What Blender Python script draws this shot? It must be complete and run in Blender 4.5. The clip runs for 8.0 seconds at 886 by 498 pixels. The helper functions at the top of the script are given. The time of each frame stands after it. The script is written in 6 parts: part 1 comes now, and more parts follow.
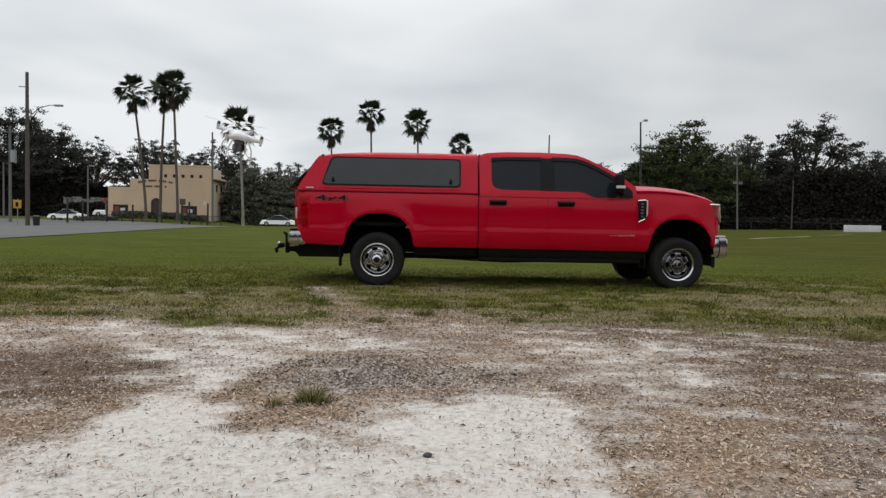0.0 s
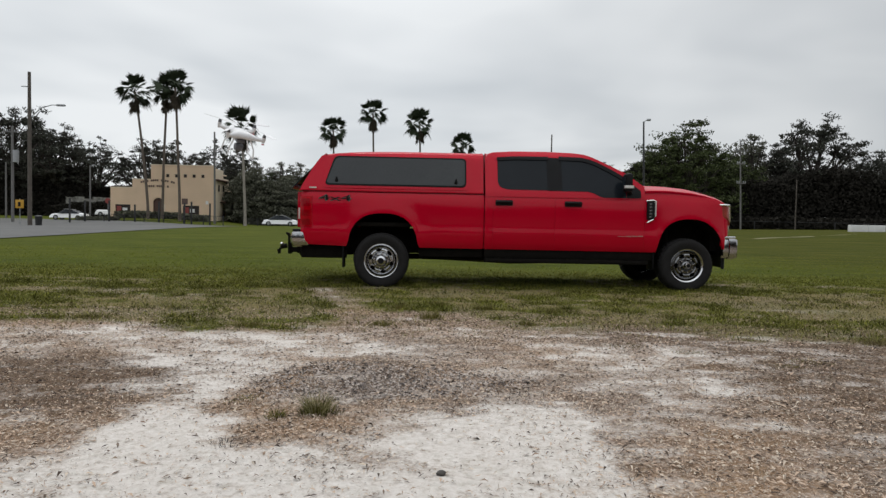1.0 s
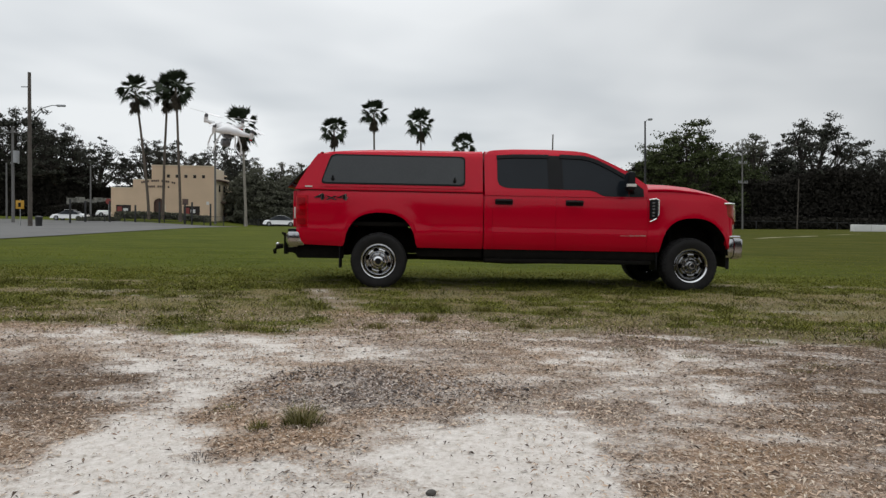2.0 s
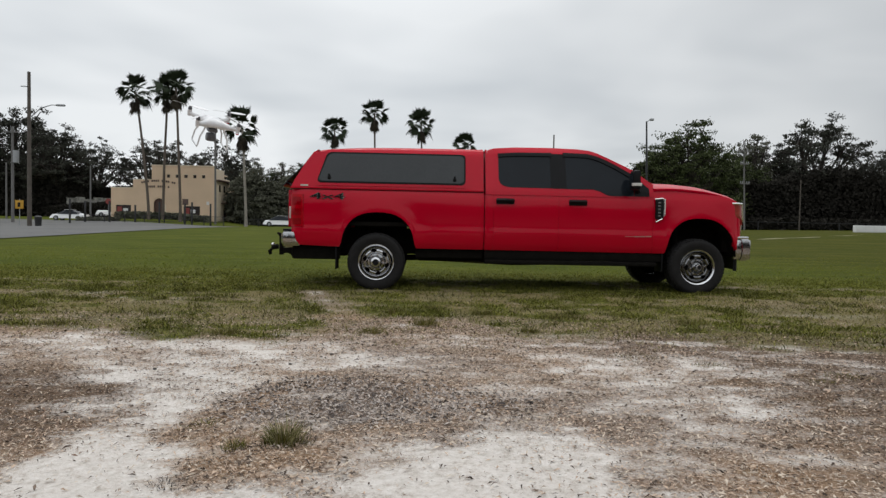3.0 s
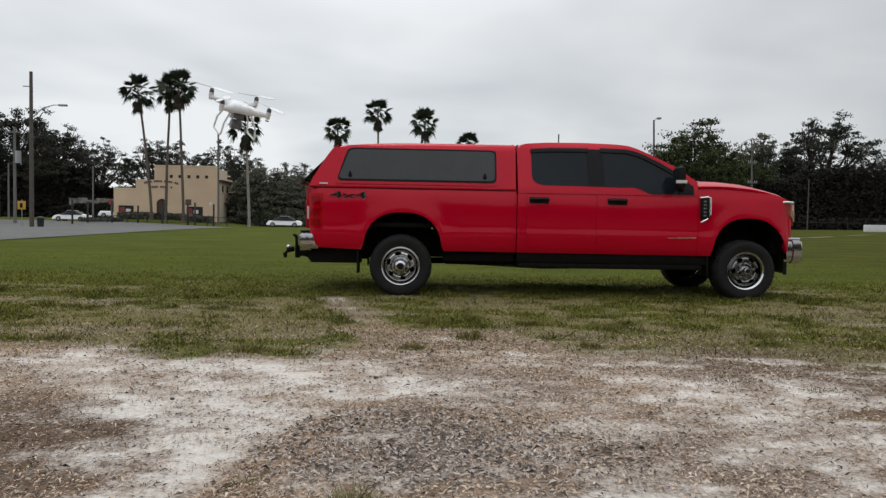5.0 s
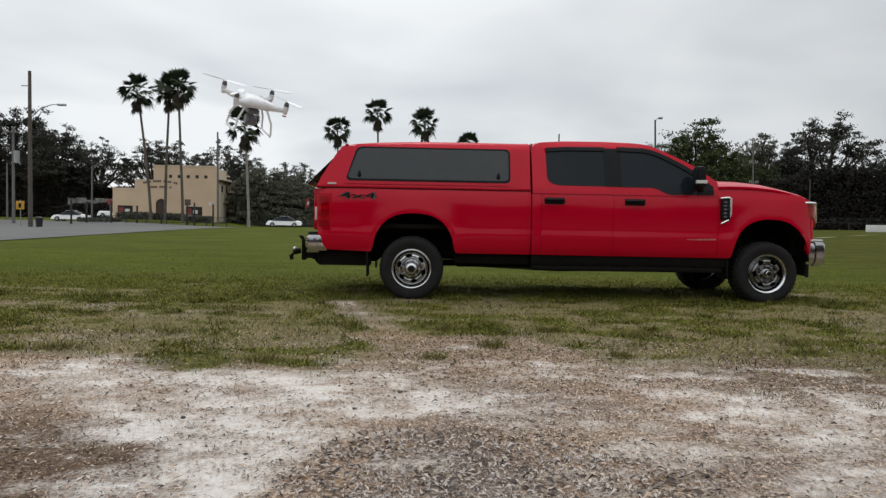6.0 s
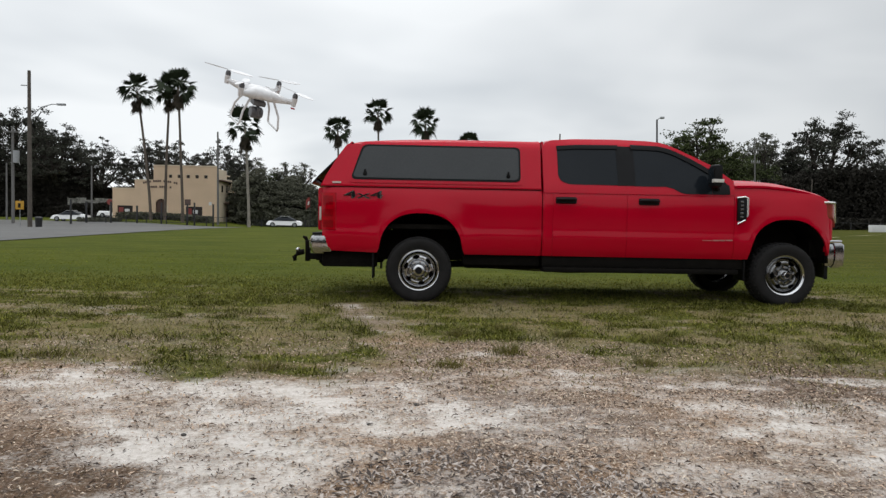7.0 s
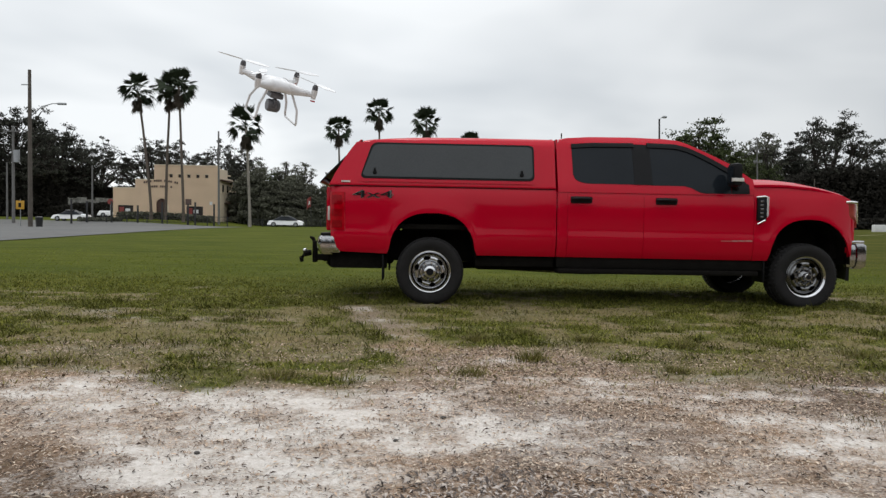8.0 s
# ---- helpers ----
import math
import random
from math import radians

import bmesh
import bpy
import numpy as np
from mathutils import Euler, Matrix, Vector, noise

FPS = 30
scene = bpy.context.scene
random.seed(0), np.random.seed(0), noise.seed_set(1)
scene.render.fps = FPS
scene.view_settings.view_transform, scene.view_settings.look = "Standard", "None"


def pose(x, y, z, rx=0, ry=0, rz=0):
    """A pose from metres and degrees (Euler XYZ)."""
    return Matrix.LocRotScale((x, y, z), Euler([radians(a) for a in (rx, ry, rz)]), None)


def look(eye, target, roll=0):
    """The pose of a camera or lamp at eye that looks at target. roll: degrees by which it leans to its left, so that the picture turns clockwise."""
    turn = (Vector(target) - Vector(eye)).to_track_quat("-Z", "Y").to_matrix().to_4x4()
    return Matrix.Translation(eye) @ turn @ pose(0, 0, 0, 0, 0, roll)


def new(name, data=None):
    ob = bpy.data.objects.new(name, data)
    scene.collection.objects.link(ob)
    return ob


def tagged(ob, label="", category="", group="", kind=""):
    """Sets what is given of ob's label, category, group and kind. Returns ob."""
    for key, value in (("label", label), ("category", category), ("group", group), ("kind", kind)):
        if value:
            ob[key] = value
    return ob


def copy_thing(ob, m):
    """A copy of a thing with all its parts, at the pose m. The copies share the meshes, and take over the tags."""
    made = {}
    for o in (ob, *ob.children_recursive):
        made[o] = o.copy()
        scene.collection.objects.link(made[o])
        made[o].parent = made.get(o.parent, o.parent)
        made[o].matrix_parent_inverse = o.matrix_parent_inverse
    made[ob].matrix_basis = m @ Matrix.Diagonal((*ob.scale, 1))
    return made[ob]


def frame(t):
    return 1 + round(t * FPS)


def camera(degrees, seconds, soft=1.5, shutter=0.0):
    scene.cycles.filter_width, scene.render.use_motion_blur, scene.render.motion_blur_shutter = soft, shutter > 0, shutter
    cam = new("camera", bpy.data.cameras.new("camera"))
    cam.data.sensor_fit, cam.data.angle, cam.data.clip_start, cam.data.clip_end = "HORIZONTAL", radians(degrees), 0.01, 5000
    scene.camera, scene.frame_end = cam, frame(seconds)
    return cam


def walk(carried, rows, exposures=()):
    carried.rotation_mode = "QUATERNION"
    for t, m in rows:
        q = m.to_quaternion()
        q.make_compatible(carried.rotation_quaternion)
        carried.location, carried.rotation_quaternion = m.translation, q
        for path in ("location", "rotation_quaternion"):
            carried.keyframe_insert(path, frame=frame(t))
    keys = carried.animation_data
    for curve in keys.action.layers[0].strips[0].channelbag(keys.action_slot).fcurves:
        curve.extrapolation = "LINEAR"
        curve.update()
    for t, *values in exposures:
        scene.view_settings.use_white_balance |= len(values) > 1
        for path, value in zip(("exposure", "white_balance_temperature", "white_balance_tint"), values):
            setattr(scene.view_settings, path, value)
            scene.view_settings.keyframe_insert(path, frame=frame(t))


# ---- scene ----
cam = camera(68.3, 8.0, soft=1.40)
PATH = [
    (0, (0.522, -10.486, 0.892), (0.613, -8.49, 0.819), 1.1),
    (0.5, (0.495, -10.423, 0.892), (0.582, -8.426, 0.819), 1.1),
    (1, (0.484, -10.333, 0.903), (0.569, -8.336, 0.829), 1.1),
    (1.5, (0.503, -10.252, 0.899), (0.585, -8.255, 0.825), 1.0),
    (3, (0.556, -9.883, 0.889), (0.635, -7.886, 0.817), 1.1),
    (3.5, (0.535, -9.763, 0.892), (0.612, -7.766, 0.82), 1.0),
    (4, (0.471, -9.609, 0.887), (0.546, -7.612, 0.815), 1.1),
    (4.5, (0.354, -9.424, 0.886), (0.428, -7.427, 0.814), 1.0),
    (5, (0.232, -9.25, 0.894), (0.305, -7.253, 0.822), 1.0),
    (6.5, (0.035, -8.871, 0.91), (0.112, -6.874, 0.838), 1.0),
    (7, (-0.009, -8.744, 0.91), (0.067, -6.746, 0.838), 1.0),
    (7.5, (-0.076, -8.611, 0.906), (-0.001, -6.613, 0.834), 1.0),
    (8, (-0.134, -8.532, 0.914), (-0.059, -6.535, 0.841), 1.0),
]
walk(cam, [(t, look(eye, target, roll)) for t, eye, target, roll in PATH], [(0, -0.07), (3.0, -0.07), (5.0, -0.06), (6.5, 0.05), (8.0, 0.10)])

# ---- world: overcast sky, brighter overhead, with soft cloud ----
world = bpy.data.worlds.new("overcast_sky")
scene.world = world
world.use_nodes = True
wn, wl = world.node_tree.nodes, world.node_tree.links
wn.clear()


def wnode(kind, **values):
    n = wn.new(kind)
    for k, v in values.items():
        n.inputs[k].default_value = v
    return n


w_out, w_bg = wn.new("ShaderNodeOutputWorld"), wnode("ShaderNodeBackground", Strength=1.0)
w_sky = wn.new("ShaderNodeTexSky")
w_sky.sky_type, w_sky.sun_disc = "NISHITA", False
w_sky.sun_elevation, w_sky.sun_rotation = radians(75), radians(-23)
w_skys = wn.new("ShaderNodeVectorMath")
w_skys.operation = "SCALE"
w_skys.inputs["Scale"].default_value = 0.10
wl.new(w_sky.outputs[0], w_skys.inputs[0])
w_tc = wn.new("ShaderNodeTexCoord")
w_sep = wn.new("ShaderNodeSeparateXYZ")
wl.new(w_tc.outputs["Generated"], w_sep.inputs[0])
# cloud sheets stretch toward the horizon
w_add = wn.new("ShaderNodeMath")
w_add.operation, w_add.use_clamp = "ADD", False
w_add.inputs[1].default_value = 0.16
wl.new(w_sep.outputs["Z"], w_add.inputs[0])
w_div = wn.new("ShaderNodeVectorMath")
w_div.operation = "DIVIDE"
w_cmb = wn.new("ShaderNodeCombineXYZ")
for k in range(3):
    wl.new(w_add.outputs[0], w_cmb.inputs[k])
wl.new(w_tc.outputs["Generated"], w_div.inputs[0])
wl.new(w_cmb.outputs[0], w_div.inputs[1])
w_noise = wnode("ShaderNodeTexNoise", Scale=0.8, Detail=3.0, Roughness=0.52, Distortion=0.35)
wl.new(w_div.outputs[0], w_noise.inputs["Vector"])
w_cloud = wn.new("ShaderNodeValToRGB")
cr = w_cloud.color_ramp
cr.elements[0].position, cr.elements[0].color = 0.32, (0.62, 0.655, 0.685, 1)
cr.elements[1].position, cr.elements[1].color = 0.62, (0.86, 0.885, 0.90, 1)
wl.new(w_noise.outputs["Fac"], w_cloud.inputs[0])
# overcast luminance grows toward the zenith
w_up = wn.new("ShaderNodeMapRange")
w_up.inputs["From Min"].default_value, w_up.inputs["From Max"].default_value = 0.30, 1.0
w_up.inputs["To Min"].default_value, w_up.inputs["To Max"].default_value = 1.0, 2.1
wl.new(w_sep.outputs["Z"], w_up.inputs["Value"])
w_scl = wn.new("ShaderNodeVectorMath")
w_scl.operation = "SCALE"
wl.new(w_cloud.outputs[0], w_scl.inputs[0])
wl.new(w_up.outputs[0], w_scl.inputs["Scale"])
# the cloud deck is thicker, and so greyer, toward +x
w_side = wn.new("ShaderNodeMapRange")
w_side.inputs["From Min"].default_value, w_side.inputs["From Max"].default_value = 0.0, 0.60
w_side.inputs["To Min"].default_value, w_side.inputs["To Max"].default_value = 1.05, 0.79
wl.new(w_sep.outputs["X"], w_side.inputs["Value"])
w_scl2 = wn.new("ShaderNodeVectorMath")
w_scl2.operation = "SCALE"
wl.new(w_scl.outputs[0], w_scl2.inputs[0])
wl.new(w_side.outputs[0], w_scl2.inputs["Scale"])
w_mix = wn.new("ShaderNodeMix")
w_mix.data_type = "RGBA"
w_mix.inputs[0].default_value = 0.94
wl.new(w_skys.outputs[0], w_mix.inputs[6])
wl.new(w_scl2.outputs[0], w_mix.inputs[7])
wl.new(w_mix.outputs[2], w_bg.inputs["Color"])
wl.new(w_bg.outputs[0], w_out.inputs["Surface"])

sun = new("sun", bpy.data.lights.new("sun", "SUN"))
sun.data.energy, sun.data.angle, sun.data.color = 0.9, radians(24), (1.0, 0.97, 0.92)
sun.matrix_world = look((0, 0, 60), (6, -14, 0))

# ---- materials ----
def material(name, color, rough=0.6, metal=0.0, vary=0.25, scale=8.0, fine=60.0, bump=0.0, coat=0.0, spec=0.5, dark=None, per_object=0.0, coat_rough=0.06, island=0.0):
    """Principled surface with stains at one scale and grain at a finer one."""
    m = bpy.data.materials.new(name)
    m.use_nodes = True
    nt = m.node_tree
    bsdf = nt.nodes["Principled BSDF"]
    bsdf.inputs["Roughness"].default_value = rough
    bsdf.inputs["Metallic"].default_value = metal
    bsdf.inputs["Coat Weight"].default_value = coat
    bsdf.inputs["Coat Roughness"].default_value = coat_rough
    bsdf.inputs["Specular IOR Level"].default_value = spec
    tc = nt.nodes.new("ShaderNodeTexCoord")
    big = nt.nodes.new("ShaderNodeTexNoise")
    big.inputs["Scale"].default_value, big.inputs["Detail"].default_value = scale, 4
    small = nt.nodes.new("ShaderNodeTexNoise")
    small.inputs["Scale"].default_value, small.inputs["Detail"].default_value = fine, 3
    nt.links.new(tc.outputs["Object"], big.inputs["Vector"])
    nt.links.new(tc.outputs["Object"], small.inputs["Vector"])
    avg = nt.nodes.new("ShaderNodeMath")
    avg.operation = "MULTIPLY_ADD"
    avg.inputs[1].default_value = 0.5
    half = nt.nodes.new("ShaderNodeMath")
    half.operation = "MULTIPLY"
    half.inputs[1].default_value = 0.5
    nt.links.new(small.outputs["Fac"], half.inputs[0])
    nt.links.new(big.outputs["Fac"], avg.inputs[0])
    nt.links.new(half.outputs[0], avg.inputs[2])
    last = avg.outputs[0]
    for weight, kind, out in ((per_object, "ShaderNodeObjectInfo", "Random"), (island, "ShaderNodeNewGeometry", "Random Per Island")):
        if weight:
            info = nt.nodes.new(kind)
            mad = nt.nodes.new("ShaderNodeMath")
            mad.operation = "MULTIPLY_ADD"
            mad.inputs[1].default_value = weight
            nt.links.new(info.outputs[out], mad.inputs[0])
            nt.links.new(last, mad.inputs[2])
            off = nt.nodes.new("ShaderNodeMath")
            off.operation = "SUBTRACT"
            off.inputs[1].default_value = weight / 2
            nt.links.new(mad.outputs[0], off.inputs[0])
            last = off.outputs[0]
    ramp = nt.nodes.new("ShaderNodeValToRGB")
    lo = dark if dark else tuple(c * (1 - vary) for c in color)
    hi = tuple(min(1, c * (1 + vary * 0.6)) for c in color)
    ramp.color_ramp.elements[0].position, ramp.color_ramp.elements[0].color = 0.3, (*lo, 1)
    ramp.color_ramp.elements[1].position, ramp.color_ramp.elements[1].color = 0.7, (*hi, 1)
    nt.links.new(last, ramp.inputs[0])
    nt.links.new(ramp.outputs[0], bsdf.inputs["Base Color"])
    if bump:
        b = nt.nodes.new("ShaderNodeBump")
        b.inputs["Strength"].default_value, b.inputs["Distance"].default_value = bump, 0.02
        nt.links.new(small.outputs["Fac"], b.inputs["Height"])
        nt.links.new(b.outputs[0], bsdf.inputs["Normal"])
    return m


RED = material("red_paint", (0.455, 0.0006, 0.0165), rough=0.42, vary=0.05, scale=1.5, fine=300, coat=0.44, spec=0.02, coat_rough=0.11)
BLACK_PLASTIC = material("black_plastic", (0.007, 0.007, 0.008), rough=0.55, vary=0.3, scale=6, spec=0.15)
UNDER = material("dirty_black_metal", (0.009, 0.008, 0.007), rough=0.8, vary=0.5, scale=9, bump=0.3, spec=0.06)
RUBBER = material("tyre_rubber", (0.0155, 0.0145, 0.0145), rough=0.85, vary=0.4, scale=14, fine=90, bump=0.25, spec=0.25)
BUMPER_CHROME = material("bumper_chrome", (0.50, 0.50, 0.51), rough=0.13, metal=1.0, vary=0.25, scale=6)
CHROME = material("chrome", (0.62, 0.62, 0.63), rough=0.16, metal=1.0, vary=0.15, scale=10)
STEEL = material("worn_steel", (0.46, 0.46, 0.47), rough=0.16, metal=1.0, vary=0.4, scale=22)
GLASS = material("tinted_glass", (0.011, 0.014, 0.018), rough=0.05, vary=0.2, scale=2, spec=0.14)
# dark steel of the vent bars; on the front wheels it stands for shade
DARK_STEEL = material("dull_and_shaded_steel", (0.20, 0.20, 0.20), rough=0.2, metal=1.0, vary=0.4, scale=18)
GLASS_GREY = material("grey_tinted_glass", (0.034, 0.038, 0.041), rough=0.2, vary=0.2, scale=2, spec=0.3)
LAMP_RED = material("red_lamp_lens", (0.42, 0.0004, 0.008), rough=0.10, vary=0.3, scale=9, fine=24, coat=0.22, spec=0.05)
LAMP_DEEP = material("deep_red_reflector", (0.27, 0.0003, 0.005), rough=0.15, vary=0.3, scale=12, coat=0.22, spec=0.05)
BRIGHT_TRIM = material("bright_chrome_trim", (0.86, 0.86, 0.87), rough=0.22, metal=1.0, vary=0.08, scale=10)
LAMP_AMBER = material("smoky_lamp_lens", (0.30, 0.050, 0.036), rough=0.25, vary=0.4, scale=12, coat=0.5, spec=0.2)
BADGE_PALE = material("faint_badge", (0.42, 0.22, 0.20), rough=0.4)
BADGE_WHITE = material("pale_badge", (0.65, 0.63, 0.6), rough=0.4)
DRONE_WHITE = material("white_gloss_plastic", (0.66, 0.66, 0.67), rough=0.3, vary=0.06, scale=20, coat=0.3)
DRONE_GREY = material("grey_plastic", (0.10, 0.10, 0.11), rough=0.45, vary=0.3, scale=40)
STUCCO = material("tan_stucco", (0.66, 0.49, 0.345), rough=0.9, vary=0.14, scale=0.35, fine=9, bump=0.3)
STUCCO_PALE = material("pale_stucco", (0.68, 0.57, 0.43), rough=0.9, vary=0.14, scale=0.4, fine=9, bump=0.3)
DARK_OPENING = material("dark_window", (0.03, 0.022, 0.02), rough=0.25, vary=0.3, scale=1)
BROWN_DOOR = material("brown_door_wood", (0.07, 0.032, 0.022), rough=0.6, vary=0.3, scale=3)
LETTER = material("brown_lettering", (0.10, 0.06, 0.05), rough=0.6)
RED_SIGN = material("dull_red_sign", (0.24, 0.035, 0.03), rough=0.5)
WHITE_SIGN = material("white_sign", (0.7, 0.7, 0.7), rough=0.5)
YELLOW_SIGN = material("yellow_sign", (0.50, 0.27, 0.02), rough=0.5, vary=0.1)
POLE_WOOD = material("weathered_pole_wood", (0.10, 0.085, 0.072), rough=0.9, vary=0.4, scale=3, fine=30, bump=0.3)
CONCRETE_POLE = material("grey_concrete_pole", (0.15, 0.145, 0.14), rough=0.85, vary=0.2, scale=3, bump=0.2)
GALV = material("galvanised_metal", (0.33, 0.34, 0.35), rough=0.4, metal=0.7, vary=0.2)
FENCE_BLACK = material("black_fence_paint", (0.018, 0.018, 0.02), rough=0.5)
CONCRETE_WHITE = material("whitewashed_concrete", (0.66, 0.66, 0.65), rough=0.85, vary=0.18, scale=1.5, fine=20, bump=0.2)
CONCRETE_STAINED = material("stained_concrete", (0.22, 0.215, 0.19), rough=0.9, vary=0.5, scale=1.1, fine=4, bump=0.2, dark=(0.022, 0.022, 0.018))
ASPHALT = material("grey_asphalt", (0.094, 0.093, 0.090), rough=0.9, vary=0.4, scale=0.22, fine=3, bump=0.2)
BARK = material("tree_bark", (0.035, 0.028, 0.022), rough=0.95, vary=0.45, scale=2, fine=14, bump=0.5)
PALM_BARK = material("palm_trunk", (0.115, 0.092, 0.075), rough=0.95, vary=0.4, scale=1.2, fine=12, bump=0.4)
PALM_BARK_PALE = material("pale_palm_trunk", (0.27, 0.245, 0.21), rough=0.95, vary=0.35, scale=1.2, fine=12, bump=0.4)
PALM_LEAF = material("palm_frond", (0.024, 0.033, 0.018), rough=0.8, vary=0.4, scale=1.5, fine=5, spec=0.1)
PALM_DEAD = material("dead_palm_frond", (0.045, 0.035, 0.022), rough=0.9, vary=0.4, scale=1.5, fine=5)
OAK_LEAF = material("oak_leaf", (0.050, 0.052, 0.041), rough=0.8, vary=0.5, scale=0.3, fine=2, island=0.5, spec=0.15)
# distant haze is mixed into this paler leaf colour; also the grey-green hedges
HAZY_LEAF = material("hazed_pale_leaf", (0.115, 0.117, 0.088), rough=0.95, vary=0.4, scale=0.25, fine=1.5, island=0.2, spec=0.05)
OAK_LEAF_GREEN = material("fresh_green_leaf", (0.054, 0.068, 0.025), rough=0.75, vary=0.5, scale=0.3, fine=2, island=0.5, spec=0.15)
# kept very dark: the shade under the trees is put into this leaf colour
SHADED_LEAF = material("shaded_shrub_leaf", (0.030, 0.028, 0.024), rough=1.0, vary=0.22, scale=0.2, fine=1, island=0.06, spec=0.02)
STRAW = material("pale_straw_blade", (0.25, 0.225, 0.10), rough=0.85, vary=0.35, scale=2, fine=9, island=0.6)
STREAK = material("worn_sandy_turf", (0.30, 0.28, 0.17), rough=0.95, vary=0.4, scale=1.5, fine=14)
VERGE = material("rough_verge_grass", (0.050, 0.049, 0.022), rough=0.95, vary=0.5, scale=0.8, fine=12, bump=0.5)
CAR_WHITE = material("white_car_paint", (0.7, 0.7, 0.7), rough=0.3, vary=0.06, coat=0.8)
GRASS = material("grass_blade", (0.165, 0.163, 0.034), rough=0.8, vary=0.5, scale=0.9, fine=6, island=0.7, dark=(0.045, 0.052, 0.008), spec=0.05)
CLUMP = material("coarse_grass_blade", (0.115, 0.112, 0.028), rough=0.85, vary=0.5, scale=0.9, fine=6, island=0.6, dark=(0.030, 0.034, 0.007), spec=0.05)
LAWN = material("mown_lawn_blade", (0.165, 0.185, 0.028), rough=0.8, vary=0.3, scale=0.4, fine=5, island=0.4, spec=0.05)
DRY_GRASS = material("dry_grass_blade", (0.185, 0.155, 0.052), rough=0.85, vary=0.4, scale=2, fine=9, island=0.6)
LITTER = material("dry_leaf_chip", (0.37, 0.275, 0.205), rough=0.9, vary=0.5, scale=1.2, fine=30, island=0.8, dark=(0.055, 0.037, 0.027))
LITTER_DARK = material("rotted_leaf_chip", (0.15, 0.095, 0.065), rough=0.9, vary=0.5, scale=1.2, fine=30, island=0.8, dark=(0.030, 0.019, 0.014))
LITTER_GREY = material("weathered_wood_chip", (0.35, 0.305, 0.275), rough=0.9, vary=0.3, scale=1.2, fine=30, island=1.0, dark=(0.055, 0.043, 0.038))
LITTER_STRAW = material("dull_straw_scrap", (0.25, 0.205, 0.115), rough=0.95, vary=0.4, scale=1.2, fine=30, island=0.5, dark=(0.06, 0.048, 0.022), spec=0.05)
LITTER_PALE = material("bleached_chip", (0.48, 0.40, 0.32), rough=0.9, vary=0.35, scale=3, fine=30, island=0.6)
BROWN_TUFT = material("withered_blade", (0.145, 0.118, 0.060), rough=0.9, vary=0.5, scale=2, fine=9, island=0.6, spec=0.05)
STONE = material("dark_pebble", (0.06, 0.055, 0.05), rough=0.85, vary=0.4, scale=20)


# ---- mesh helpers ----
def link_mesh(name, bm, mat, parent=None, label="", smooth=True):
    me = bpy.data.meshes.new(name)
    bm.to_mesh(me)
    bm.free()
    me.materials.append(mat)
    if smooth:
        me.shade_smooth()
        me.set_sharp_from_angle(angle=radians(38))
    ob = new(name, me)
    if parent:
        ob.parent = parent
    if label:
        ob["label"] = label
    return ob


def part(name, bm, mat, parent, label="", smooth=True):
    return link_mesh(name, bm, mat, parent, label, smooth)


def thing(name, m, label, category, group="", kind=""):
    ob = new(name)
    ob.empty_display_size = 0.2
    ob.matrix_basis = m
    return tagged(ob, label, category, group, kind)


def box(bm, x0, x1, y0, y1, z0, z1, bevel=0.0):
    r = bmesh.ops.create_cube(bm, size=1.0)
    for v in r["verts"]:
        v.co = Vector(((x0 + x1) / 2 + v.co.x * (x1 - x0), (y0 + y1) / 2 + v.co.y * (y1 - y0), (z0 + z1) / 2 + v.co.z * (z1 - z0)))
    if bevel:
        edges = list({e for v in r["verts"] for e in v.link_edges})
        bmesh.ops.bevel(bm, geom=edges, offset=bevel, segments=2, affect="EDGES", profile=0.6)
    return bm


def boxm(*a, bevel=0.0):
    return box(bmesh.new(), *a, bevel=bevel)


def tube(bm, points, radii, sides=8, caps=True):
    """A round limb through points, tapered by radii."""
    pts = [Vector(p) for p in points]
    if not hasattr(radii, "__len__"):
        radii = [radii] * len(pts)
    rings = []
    ref = Vector((0.31, 0.17, 0.93)).normalized()
    for i, p in enumerate(pts):
        d = (pts[min(i + 1, len(pts) - 1)] - pts[max(i - 1, 0)]).normalized()
        a = d.cross(ref if abs(d.dot(ref)) < 0.95 else Vector((1, 0, 0))).normalized()
        b = d.cross(a)
        rings.append([bm.verts.new(p + (a * math.cos(2 * math.pi * k / sides) + b * math.sin(2 * math.pi * k / sides)) * radii[i]) for k in range(sides)])
    for r0, r1 in zip(rings, rings[1:]):
        for k in range(sides):
            bm.faces.new((r0[k], r0[(k + 1) % sides], r1[(k + 1) % sides], r1[k]))
    if caps:
        bm.faces.new(rings[0][::-1])
        bm.faces.new(rings[-1])
    return bm


def lathe(bm, profile, axis_y0=0.0, sides=48, close=False):
    """Turn (radius, y) pairs about the y axis."""
    rings = []
    for r, y in profile:
        rings.append([bm.verts.new((r * math.cos(2 * math.pi * k / sides), axis_y0 + y, r * math.sin(2 * math.pi * k / sides))) for k in range(sides)])
    pairs = list(zip(rings, rings[1:]))
    if close:
        pairs.append((rings[-1], rings[0]))
    for r0, r1 in pairs:
        for k in range(sides):
            bm.faces.new((r0[k], r0[(k + 1) % sides], r1[(k + 1) % sides], r1[k]))
    return bm


def curve(xs, ys):
    """A piecewise-linear function through pairs."""
    return lambda x: float(np.interp(x, xs, ys))


